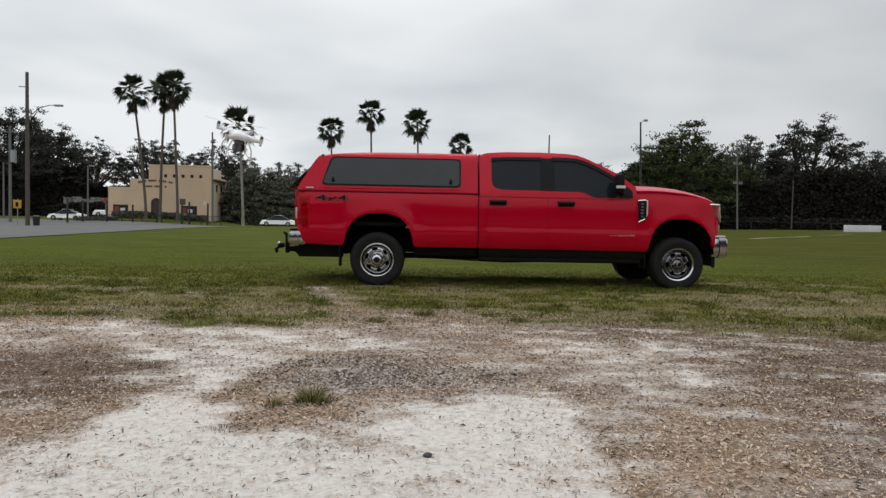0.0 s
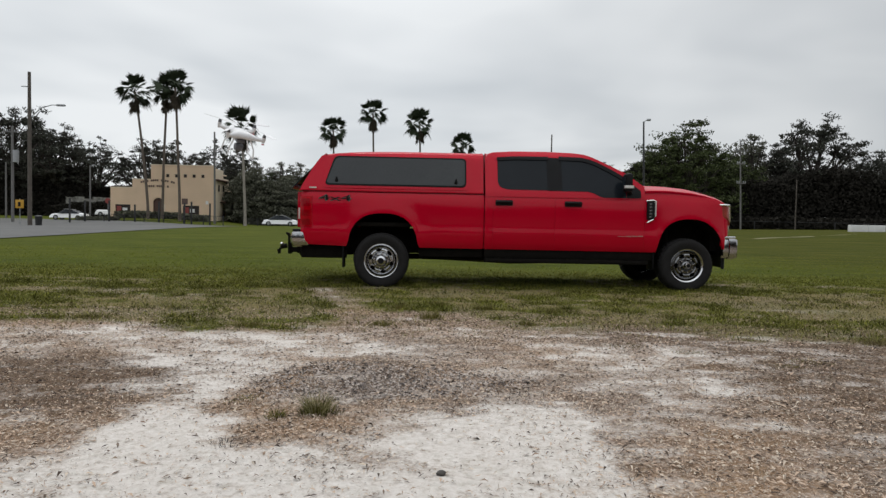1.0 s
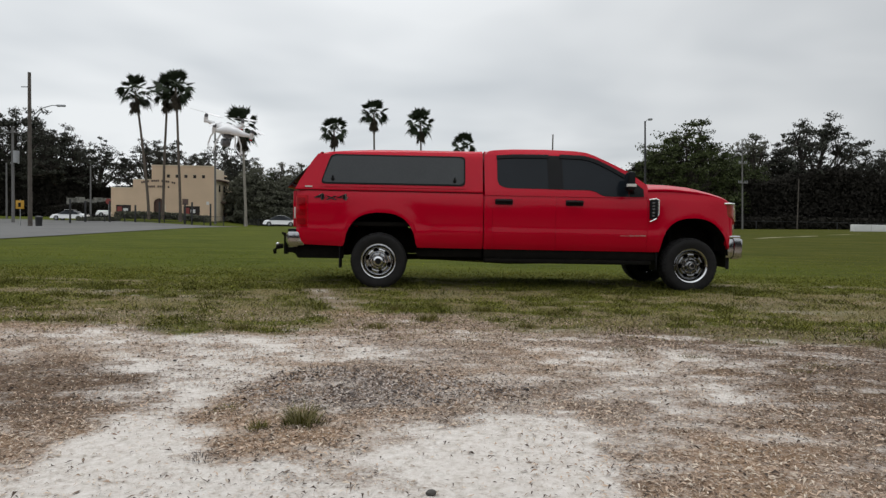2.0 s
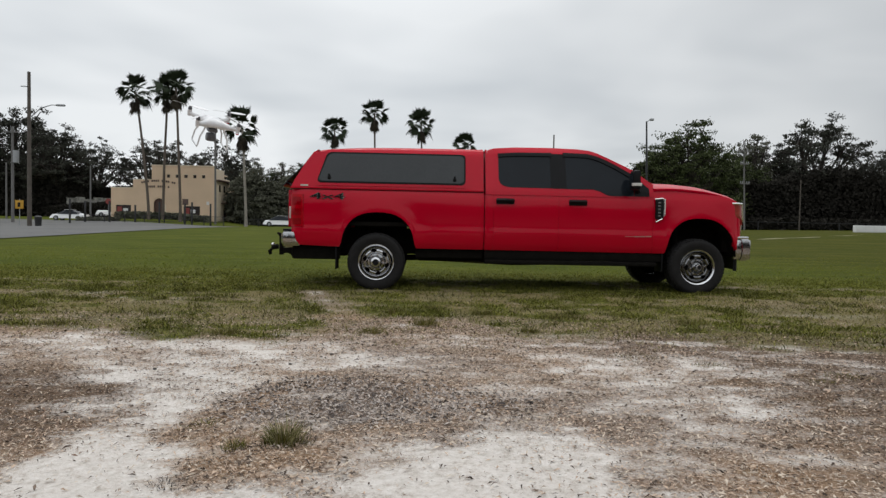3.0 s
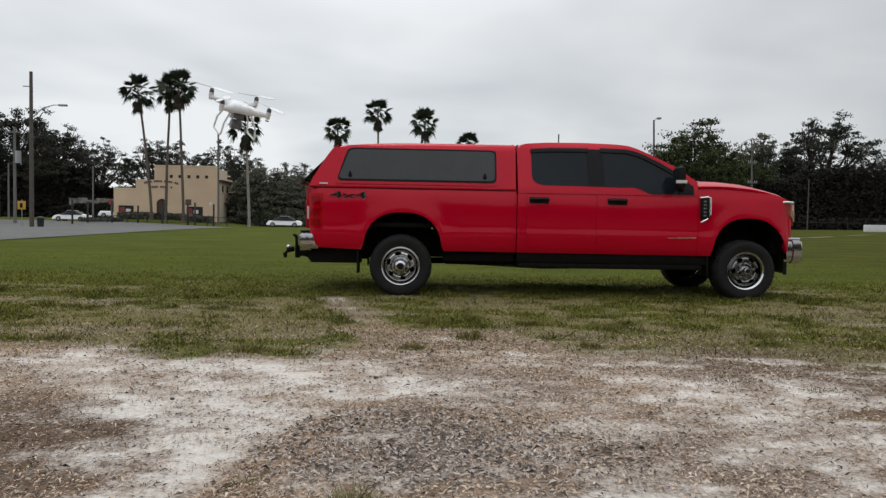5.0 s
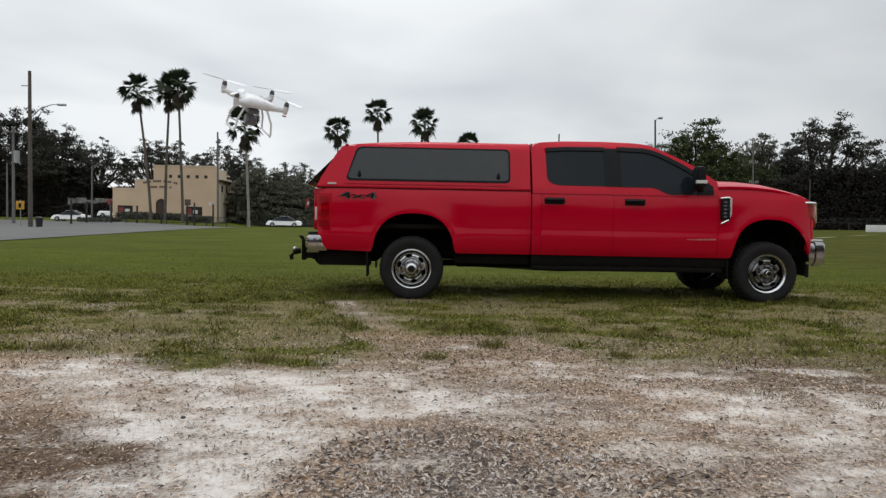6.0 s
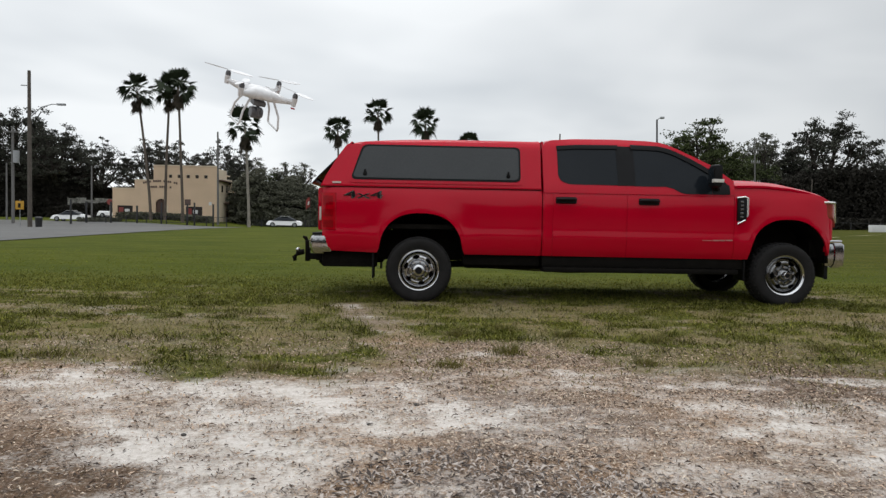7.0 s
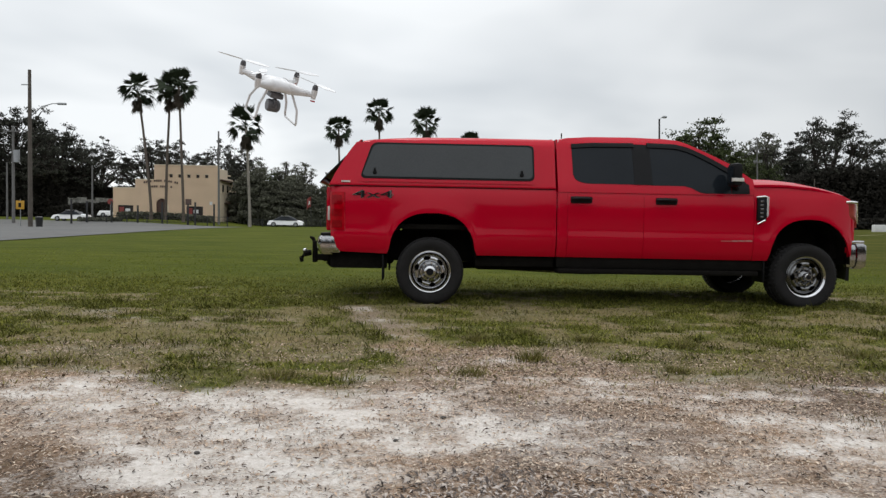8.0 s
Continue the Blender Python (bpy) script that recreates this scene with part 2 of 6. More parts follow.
def sheet(bm, nu, nv, place, thick=None):
    """A grid surface place(u, v), u and v from 0 to 1; thick: a vector function giving the inner skin's offset."""
    def grid(off):
        g = []
        for i in range(nu + 1):
            row = []
            for j in range(nv + 1):
                u, v = i / nu, j / nv
                p = Vector(place(u, v))
                row.append(bm.verts.new(p + Vector(off(u, v)) if off else p))
            g.append(row)
        return g
    a = grid(None)
    for i in range(nu):
        for j in range(nv):
            bm.faces.new((a[i][j], a[i + 1][j], a[i + 1][j + 1], a[i][j + 1]))
    if thick:
        b = grid(thick)
        for i in range(nu):
            for j in range(nv):
                bm.faces.new((b[i][j], b[i][j + 1], b[i + 1][j + 1], b[i + 1][j]))
        rim = [(i, 0) for i in range(nu)] + [(nu, j) for j in range(nv)] + [(i, nv) for i in range(nu, 0, -1)] + [(0, j) for j in range(nv, 0, -1)]
        for (i, j), (k, l) in zip(rim, rim[1:] + rim[:1]):
            bm.faces.new((a[i][j], b[i][j], b[k][l], a[k][l]))
    bmesh.ops.recalc_face_normals(bm, faces=bm.faces[:])
    return bm


def letters(text, size, depth, mat, m, parent=None, label=""):
    cu = bpy.data.curves.new("letters", "FONT")
    cu.body, cu.size, cu.extrude, cu.align_x, cu.align_y = text, size, depth, "CENTER", "CENTER"
    tmp = bpy.data.objects.new("letters", cu)
    me = bpy.data.meshes.new_from_object(tmp)
    bpy.data.objects.remove(tmp)
    me.materials.clear()
    me.materials.append(mat)
    ob = new("lettering", me)
    ob.parent, ob.matrix_basis = parent, m
    if label:
        ob["label"] = label
    return ob


def lattice(x, y, seed):
    """Smooth value noise, 0 to 1, on arrays."""
    xi, yi = np.floor(x).astype(np.int64), np.floor(y).astype(np.int64)
    fx, fy = x - xi, y - yi
    fx, fy = fx * fx * (3 - 2 * fx), fy * fy * (3 - 2 * fy)

    def h(a, b):
        n = (a * 374761393 + b * 668265263 + seed * 982451653) & 0xFFFFFFFF
        n = ((n ^ (n >> 13)) * 1274126177) & 0xFFFFFFFF
        return ((n ^ (n >> 16)) & 0xFFFF) / 65535.0
    return (h(xi, yi) * (1 - fx) + h(xi + 1, yi) * fx) * (1 - fy) + (h(xi, yi + 1) * (1 - fx) + h(xi + 1, yi + 1) * fx) * fy


def fbm(x, y, scale, seed, octaves=4):
    s, a, tot = 0.0, 1.0, 0.0
    for o in range(octaves):
        s = s + a * lattice(np.asarray(x) * scale * 2 ** o, np.asarray(y) * scale * 2 ** o, seed + o)
        tot += a
        a *= 0.55
    return s / tot


def from_arrays(name, verts, faces, mat, label="", category="", kind="", parent=None, smooth=False):
    me = bpy.data.meshes.new(name)
    verts = np.asarray(verts, dtype=np.float32).reshape(-1, 3)
    faces = np.asarray(faces, dtype=np.int32)
    me.vertices.add(len(verts))
    me.vertices.foreach_set("co", verts.ravel())
    n, k = faces.shape
    me.loops.add(n * k)
    me.loops.foreach_set("vertex_index", faces.ravel())
    me.polygons.add(n)
    me.polygons.foreach_set("loop_start", np.arange(n, dtype=np.int32) * k)
    me.polygons.foreach_set("loop_total", np.full(n, k, dtype=np.int32))
    me.update(calc_edges=True)
    if smooth:
        me.shade_smooth()
    me.materials.append(mat)
    ob = new(name, me)
    ob.parent = parent
    return tagged(ob, label, category, "", kind)

# ---- ground: one sheet out to the horizon ----
def ramp01(v):
    v = np.clip(v, 0, 1)
    return v * v * (3 - 2 * v)


def ground_z(x, y):
    """The lie of the field: level by the truck, rising gently far off toward +x and beyond the street."""
    x, y = np.asarray(x, dtype=float), np.asarray(y, dtype=float)
    far = ramp01((y - 5) / 52.0) * (0.5 + 0.013 * np.clip(x, -60, 60))
    far = far + 1.35 * ramp01((y - 62) / 36.0) * ramp01((-22 - x) / 16.0)
    near = ramp01((14 - np.abs(y + 4)) / 10.0)
    return far + near * ((fbm(x, y, 0.35, 3, 2) - 0.5) * 0.05 + (fbm(x, y, 2.2, 5, 3) - 0.5) * 0.022)


def gz(x, y):
    return float(ground_z(np.array([x]), np.array([y]))[0])


# bare white sand: outlines of the two large patches, then small mottled spots
# (centre, half axes, turn in degrees, share of the ground that the sand covers)
SAND_NEAR = ((-2.6, -9.6), (-1.75, -8.2), (-1.12, -7.82), (-0.88, -7.55), (-0.86, -7.12), (-0.56, -7.05), (-0.36, -7.35), (-0.12, -7.62), (0.20, -7.54), (0.46, -7.43),
             (0.72, -7.20), (1.00, -7.09), (1.33, -7.15), (1.39, -7.42), (1.31, -7.85), (1.33, -8.4), (1.15, -9.4), (0.2, -10.0), (-1.4, -10.2))
SAND_FAR = ((-3.6, -4.95), (-2.6, -4.78), (-1.85, -4.54), (-1.38, -4.97), (-0.5, -4.92), (-0.12, -4.86), (0.32, -5.28), (0.74, -5.70), (0.20, -6.06), (-0.32, -6.20), (-0.38, -6.60),
            (-0.46, -7.05), (-0.70, -7.25), (-0.86, -7.10), (-0.99, -6.40), (-1.32, -6.10), (-1.58, -5.74), (-1.90, -5.86), (-2.4, -6.1), (-3.6, -6.1))
SAND_MIXED = ((1.02, -6.22), (1.50, -5.62), (1.80, -5.33), (2.62, -5.05), (3.05, -5.60), (2.75, -6.40), (2.30, -6.95), (1.90, -7.50), (1.62, -7.2), (1.50, -6.75))
SAND_SPOTS = ((2.58, -4.92, 0.36, 0.11, -20, 0.75), (1.40, -5.04, 0.5, 0.09, 0, 0.5), (0.88, -4.93, 0.35, 0.10, 0, 0.5), (0.9, -5.33, 0.3, 0.07, -5, 0.45), (1.57, -5.47, 0.35, 0.08, 0, 0.5),
              (3.6, -5.05, 0.45, 0.12, 5, 0.55), (4.9, -5.15, 0.8, 0.2, 5, 0.4), (5.3, -3.15, 0.8, 0.16, 0, 0.6), (2.3, -8.3, 0.9, 0.4, 0, 0.22), (-0.80, -1.55, 0.16, 0.35, 15, 0.28), (3.5, -6.5, 0.6, 0.22, 8, 0.36))


def depth_in(points, x, y):
    """Signed distance to the outline, positive inside."""
    near, odd = np.full_like(x, 1e9), np.zeros(x.shape, dtype=bool)
    for (ax, ay), (bx, by) in zip(points, points[1:] + points[:1]):
        ex, ey = bx - ax, by - ay
        t = np.clip(((x - ax) * ex + (y - ay) * ey) / (ex * ex + ey * ey), 0, 1)
        near = np.minimum(near, np.hypot(x - ax - t * ex, y - ay - t * ey))
        if ey:
            odd ^= ((ay > y) != (by > y)) & (x < ex * (y - ay) / ey + ax)
    return np.where(odd, near, -near)


def sand_share(x, y):
    wx = x + (fbm(x, y, 1.9, 11) - 0.5) * 0.34
    wy = y + (fbm(x, y, 2.1, 17) - 0.5) * 0.30
    s = 1.25 * ramp01((depth_in(SAND_NEAR, wx, wy) + 0.10) / 0.30)
    s = np.maximum(s, np.interp(x, (-2.4, -1.5, -0.9), (0.45, 0.52, 0.86)) * ramp01((depth_in(SAND_FAR, wx, wy) + 0.12) / 0.34))
    s = np.maximum(s, 0.43 * ramp01((depth_in(SAND_MIXED, wx, wy) + 0.20) / 0.45))
    for cx, cy, rx, ry, turn, w in SAND_SPOTS:
        c, sn = math.cos(radians(turn)), math.sin(radians(turn))
        dx, dy = wx - cx, wy - cy
        d = np.sqrt(((dx * c + dy * sn) / rx) ** 2 + ((-dx * sn + dy * c) / ry) ** 2)
        s = np.maximum(s, w * ramp01((1.6 - d) / 1.05))
    return np.maximum(s, np.interp(x, (-1.0, -0.3, 1.3, 1.6), (0.0, 0.22, 0.22, 0.12)) * (y < -4.6))


def sand_at(x, y):
    """Where white sand lies bare, 0 to 1, mottled down to a hand's width."""
    n = 0.5 + (fbm(x * 0.8, y * 1.3, 2.6, 23, 4) - 0.5) * 1.2 + (fbm(x * 0.7, y * 1.2, 8.0, 29, 3) - 0.5) * 1.5 + (fbm(x, y * 1.1, 4.5, 53, 2) - 0.5) * 0.6
    return np.clip((sand_share(x, y) - n) * 0.85 + 0.465, 0, 1)


def worn_track(x, y):
    """A narrow bare strip where grass has been worn away behind the truck's rear wheel."""
    mid = np.interp(y, (-4.3, -3.3, -2.3, -1.4, -0.9), (-0.05, -0.22, -0.55, -0.88, -1.0))
    return ramp01(1.5 - np.abs(x - mid + (fbm(x, y, 2.4, 71, 2) - 0.5) * 0.3) / 0.20) * ramp01((-1.0 - y) / 0.4)


def past_edge(x, y):
    """Metres past the ragged line where grass begins."""
    edge = np.interp(x, (-6, -3.0, -1.8, -1.25, -0.5, -0.15, 0.0, 0.12, 0.45, 1.0, 1.22, 1.42, 1.93, 2.35, 2.7, 3.2, 4.1, 7.0), (-4.9, -4.65, -4.5, -4.95, -4.9, -4.7, -4.3, -3.75, -3.7, -3.75, -4.3, -4.8, -4.75, -4.45, -4.75, -5.15, -5.2, -4.7))
    return y - edge + 0.2 - (fbm(x, y, 2.0, 37, 3) - 0.5) * 0.6


def thatch_at(x, y):
    """Dead straw and roots matted between the grass clumps."""
    return 0.8 * ramp01((past_edge(x, y) + 0.1) / 0.7) * (1 - 0.7 * worn_track(x, y)) * (0.55 + 0.45 * ramp01((fbm(x, y, 1.9, 81, 3) - 0.3) / 0.3))


def grass_at(x, y):
    """How thick the grass stands, 0 to 1."""
    d = past_edge(x, y)
    patch = 0.5 + (fbm(x * 0.65, y * 1.25, 1.2, 31, 3) - 0.5) * 1.0 + (fbm(x * 0.7, y * 1.2, 4.2, 33, 3) - 0.5) * 1.1
    thin = np.interp(x, (-1.0, -0.2, 0.1, 1.3, 1.8, 3.5, 5.0), (-0.07, 0.0, 0.05, 0.05, -0.02, -0.02, 0.03))
    cover = ramp01((patch - thin - np.interp(y, (-5.0, -3.6, -2.0, -0.6, 2.0), (0.47, 0.46, 0.40, 0.21, 0.0))) / 0.24)
    cover = np.maximum(cover, 0.24) * ramp01(d / 0.35)
    return np.maximum(cover, ramp01((y + 0.2) / 1.6)) * (1 - 0.8 * worn_track(x, y))


def damp_at(x, y):
    """Dark brown, rotted litter: the stretch past x = 2.9, one patch beside the sand and one before it."""
    n = (fbm(x, y, 0.8, 41, 3) - 0.5) * 1.2
    right = ramp01((x - 1.75 - n) / 1.2) * 0.95 * ramp01((-3.6 - y + n) / 0.8)
    patch = ramp01((1.5 - np.hypot((x + 1.65) / 1.0, (y + 6.75 + 0.4 * n) / 0.72)) / 0.9)
    return np.maximum(right, patch)


def chipped_at(x, y):
    """Coarse grey wood chips between the two sand patches."""
    n = (fbm(x, y, 1.4, 73, 3) - 0.5) * 0.8
    return ramp01((1.35 - np.hypot((x - 0.35) / 0.75, (y + 6.62 + 0.4 * n) / 0.42)) / 0.6) * np.clip(1.2 - 1.3 * sand_at(x, y), 0, 1)


def olive_lawn_at(x, y):
    """Weight of the darker, more olive lawn colour, rising toward +x."""
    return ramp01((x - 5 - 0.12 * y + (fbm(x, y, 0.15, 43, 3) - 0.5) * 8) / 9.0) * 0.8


def spaced(lo, hi, step, far_lo, far_hi, grow):
    mid = list(np.arange(lo, hi, step))
    up, s = [hi], step
    while up[-1] < far_hi:
        s *= grow
        up.append(up[-1] + s)
    down, s = [lo], step
    while down[-1] > far_lo:
        s *= grow
        down.append(down[-1] - s)
    return np.array(sorted(set(down[1:] + mid + up)))


GX, GY = spaced(-5, 7, 0.042, -900, 900, 1.08), spaced(-9.4, -0.5, 0.040, -300, 1600, 1.075)
mx, my = np.meshgrid(GX, GY)
gx, gy = mx.ravel(), my.ravel()
gverts = np.stack([gx, gy, ground_z(gx, gy)], 1)
nx, ny = len(GX), len(GY)
gi = (np.arange(ny - 1)[:, None] * nx + np.arange(nx - 1)[None, :]).ravel()


def ground_material():
    m = bpy.data.materials.new("sandy_field")
    m.use_nodes = True
    nt = m.node_tree
    N, L = nt.nodes, nt.links
    bsdf = N["Principled BSDF"]
    bsdf.inputs["Roughness"].default_value = 0.95
    bsdf.inputs["Specular IOR Level"].default_value = 0.04
    tc = N.new("ShaderNodeTexCoord")

    def noise_node(scale, detail=5, rough=0.6, stretch=None):
        n = N.new("ShaderNodeTexNoise")
        n.inputs["Scale"].default_value, n.inputs["Detail"].default_value, n.inputs["Roughness"].default_value = scale, detail, rough
        if stretch:
            mp = N.new("ShaderNodeMapping")
            mp.inputs["Scale"].default_value = stretch
            L.new(tc.outputs["Object"], mp.inputs[0])
            L.new(mp.outputs[0], n.inputs["Vector"])
        else:
            L.new(tc.outputs["Object"], n.inputs["Vector"])
        return n.outputs["Fac"]

    def ramp(fac, *stops):
        r = N.new("ShaderNodeValToRGB")
        while len(r.color_ramp.elements) < len(stops):
            r.color_ramp.elements.new(0.5)
        for e, (pos, col) in zip(r.color_ramp.elements, stops):
            e.position, e.color = pos, (*col, 1)
        L.new(fac, r.inputs[0])
        return r.outputs[0]

    def attr(name):
        a = N.new("ShaderNodeAttribute")
        a.attribute_name = name
        return a.outputs["Fac"]

    def math_node(op, a, b, clamp=False):
        n = N.new("ShaderNodeMath")
        n.operation, n.use_clamp = op, clamp
        for k, v in enumerate((a, b)):
            if hasattr(v, "links"):
                L.new(v, n.inputs[k])
            else:
                n.inputs[k].default_value = v
        return n.outputs[0]

    def mix(fac, a, b):
        n = N.new("ShaderNodeMix")
        n.data_type = "RGBA"
        L.new(fac, n.inputs[0])
        L.new(a, n.inputs[6])
        L.new(b, n.inputs[7])
        return n.outputs[2]

    soil = ramp(noise_node(60, 6, 0.8), (0.30, (0.108, 0.076, 0.054)), (0.52, (0.26, 0.19, 0.138)), (0.70, (0.49, 0.41, 0.33)))
    rust = ramp(noise_node(0.9, 3, 0.5), (0.38, (0.86, 0.88, 0.96)), (0.62, (1.12, 1.0, 0.88)))
    hue = N.new("ShaderNodeVectorMath")
    hue.operation = "MULTIPLY"
    L.new(soil, hue.inputs[0])
    L.new(rust, hue.inputs[1])
    soil = mix(attr("damp"), hue.outputs[0], ramp(noise_node(50, 6, 0.8), (0.30, (0.058, 0.037, 0.025)), (0.55, (0.140, 0.094, 0.064)), (0.72, (0.30, 0.235, 0.18))))
    sand = ramp(noise_node(26, 6, 0.7), (0.28, (0.36, 0.315, 0.27)), (0.45, (0.585, 0.54, 0.50)), (0.7, (0.685, 0.65, 0.615)))
    turf = ramp(noise_node(16, 6, 0.75), (0.3, (0.030, 0.036, 0.008)), (0.5, (0.070, 0.078, 0.016)), (0.72, (0.140, 0.135, 0.038)))
    dry = ramp(noise_node(30, 5, 0.7), (0.3, (0.075, 0.062, 0.028)), (0.7, (0.20, 0.165, 0.085)))
    broad = noise_node(0.33, 6, 0.62, (0.45, 1.2, 1.0))
    streaks = noise_node(1.1, 4, 0.6, (0.35, 1.6, 1.0))
    turf2 = mix(math_node("MULTIPLY", math_node("SUBTRACT", streaks, 0.52, True), 3.0, True), turf, dry)
    lawn = ramp(noise_node(1.3, 8, 0.78, (0.35, 1.2, 1.0)), (0.28, (0.030, 0.042, 0.004)), (0.5, (0.060, 0.074, 0.009)), (0.72, (0.100, 0.106, 0.018)))
    tint = ramp(broad, (0.36, (0.74, 0.80, 0.68)), (0.50, (0.96, 0.96, 0.9)), (0.64, (1.14, 1.08, 1.0)))
    tinted = N.new("ShaderNodeVectorMath")
    tinted.operation = "MULTIPLY"
    L.new(lawn, tinted.inputs[0])
    L.new(tint, tinted.inputs[1])
    # the worn attribute mixes in a darker, more olive lawn colour
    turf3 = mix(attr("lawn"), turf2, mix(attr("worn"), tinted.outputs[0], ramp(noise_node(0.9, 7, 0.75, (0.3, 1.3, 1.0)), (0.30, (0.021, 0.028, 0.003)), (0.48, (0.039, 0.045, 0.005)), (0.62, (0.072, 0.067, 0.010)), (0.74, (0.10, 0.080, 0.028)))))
    gmask = math_node("ADD", attr("grass"), math_node("MULTIPLY", math_node("SUBTRACT", noise_node(18, 5, 0.7), 0.5), 0.9), True)
    smask = math_node("ADD", attr("sand"), math_node("MULTIPLY", math_node("SUBTRACT", noise_node(70, 5, 0.8), 0.5), 1.9))
    smask = math_node("ADD", smask, math_node("MULTIPLY", math_node("SUBTRACT", noise_node(15, 6, 0.8, (0.8, 1.2, 1.0)), 0.5), 1.7))
    smask = math_node("MULTIPLY", math_node("SUBTRACT", smask, 0.06), 1.15, True)
    col = mix(smask, soil, sand)
    col = mix(attr("thatch"), col, ramp(noise_node(34, 6, 0.8), (0.30, (0.062, 0.052, 0.020)), (0.52, (0.150, 0.126, 0.056)), (0.70, (0.27, 0.225, 0.118))))
    col = mix(gmask, col, turf3)
    L.new(col, bsdf.inputs["Base Color"])
    b = N.new("ShaderNodeBump")
    b.inputs["Strength"].default_value, b.inputs["Distance"].default_value = 0.7, 0.02
    L.new(noise_node(45, 6, 0.75), b.inputs["Height"])
    L.new(b.outputs[0], bsdf.inputs["Normal"])
    return m


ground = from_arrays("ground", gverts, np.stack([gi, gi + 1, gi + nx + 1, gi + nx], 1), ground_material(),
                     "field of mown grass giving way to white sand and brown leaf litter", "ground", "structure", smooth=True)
for key, values in (("sand", sand_at(gx, gy)), ("grass", grass_at(gx, gy)), ("thatch", thatch_at(gx, gy)), ("lawn", ramp01((gy + 1.5) / 6.0)), ("damp", damp_at(gx, gy)), ("worn", olive_lawn_at(gx, gy))):
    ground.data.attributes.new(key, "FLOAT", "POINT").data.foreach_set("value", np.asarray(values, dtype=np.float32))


# ---- paved street and lot ----
def road_edge(y):
    return -15.6 - 0.105 * (y - 16)


bm = bmesh.new()
sheet(bm, 40, 30, lambda u, v: ((lambda y: (road_edge(y) - v * 95, y + v * 26, gz(road_edge(y) - v * 95, y + v * 26) + 0.03))(8 + u * 66)))
tagged(link_mesh("road", bm, ASPHALT), "pale grey worn asphalt lot beside the field", "road", "", "structure")

bm = bmesh.new()
sheet(bm, 16, 6, lambda u, v: ((lambda x, y: (x, y, gz(x, y) + 0.07 * math.sin(math.pi * v) ** 0.5 * math.sin(math.pi * u) ** 0.3 + 0.02))(-39.5 - 32 * u, 47 + 6 * u + v * (9 + 8 * u))))
tagged(link_mesh("verge", bm, VERGE), "strip of rough grass between two lanes of the street", "verge", "", "structure")

# worn pale streaks in the far lawn
for k, (x0, y0, x1, y1, wide) in enumerate(((21.8, 30.2, 29.6, 36.2, 0.42), (15.5, 28.0, 21.0, 32.0, 0.16), (31.0, 37.5, 37.0, 42.0, 0.2))):
    bm = bmesh.new()

    def streak_place(u, v, x0=x0, y0=y0, x1=x1, y1=y1, wide=wide):
        x = x0 + (x1 - x0) * u
        y = y0 + (y1 - y0) * u + wide * (v - 0.5) * (math.sin(math.pi * u) ** 0.5) * (1 + 0.5 * math.sin(9 * u + 2 * k)) + 0.15 * math.sin(5 * u + k)
        return (x, y, gz(x, y) + 0.02)
    tagged(link_mesh("sand_streak", sheet(bm, 40, 2, streak_place), STREAK), "thin pale streak of worn sandy turf", "ground", "", "structure")

# ---- the red pickup truck: x forward, origin under the rear axle ----
TR = thing("pickup_truck", pose(0, 0, -0.03), "bright red crew-cab pickup truck with matching bed cap on grass", "pickup truck")
HUB_Z, BASE = 0.408, 4.432
ARCH_R, ARCH_F = (0.02, 0.50), (4.452, 0.468)


def arch_low(x):
    """Lower edge of the red body side, with both wheel openings."""
    low = np.interp(x, (-1.2, -0.5, 0.5, 3.9, 5.1), (0.63, 0.605, 0.60, 0.59, 0.66))
    for cx, r in (ARCH_R, ARCH_F):
        d = abs(x - cx) / r
        if d < 1:
            low = max(low, 0.565 + 0.515 * (1 - d ** 2.5) ** (1 / 2.3))
    return low


def side_y(x, z):
    """Half width of the body at a place on its side."""
    y = float(np.interp(z, (0.35, 0.60, 0.63, 0.665, 0.80, 0.845, 0.885, 0.90, 1.10, 1.20, 1.26, 1.30, 1.345, 1.385, 1.45), (0.94, 0.970, 0.985, 1.000, 1.017, 1.021, 1.008, 1.010, 1.0125, 1.0105, 1.006, 1.000, 0.989, 0.975, 0.955)))
    for cx, r in (ARCH_R, ARCH_F):
        d = math.hypot((x - cx) / (r + 0.0), (z - 0.56) / 0.52)
        y += 0.020 * float(np.interp(d, (0.9, 1.0, 1.12, 1.25, 1.38, 1.52), (1, 1, 0.86, 0.48, 0.14, 0)))
    if x > 4.7:
        y -= 0.14 * ((x - 4.7) / 0.36) ** 2.2
    if 1.465 <= x < 1.51:
        y -= 0.022 * ((1.51 - x) / 0.045) ** 2
    if 1.43 < x < 1.46:
        y -= 0.012 * ((x - 1.43) / 0.03) ** 2
    if x < -1.0:
        y -= 0.10 * ((-1.0 - x) / 0.2) ** 2
    return y


def upper_y(x, z):
    """Half width of the cab's glasshouse."""
    return float(np.interp(z, (1.34, 1.42, 1.9, 1.97, 2.01), (1.0, 0.985, 0.80, 0.755, 0.70)))


def side_panel(name, x0, x1, zlo, zhi, mat, yfun, parent, nx=30, nz=14, lift=0.0, thick=0.02, label=""):
    """The same panel on both flanks, each a mesh of its own."""
    made = []
    for s in (-1, 1):
        def place(u, v):
            x = x0 + (x1 - x0) * u
            lo, hi = zlo(x), zhi(x)
            z = lo + (hi - lo) * v
            return (x, s * (yfun(x, z) + lift), z)
        bm = bmesh.new()
        sheet(bm, nx, nz, place, lambda u, v: (0, -s * thick, 0))
        made.append(part(name, bm, mat, parent, label))
    return made


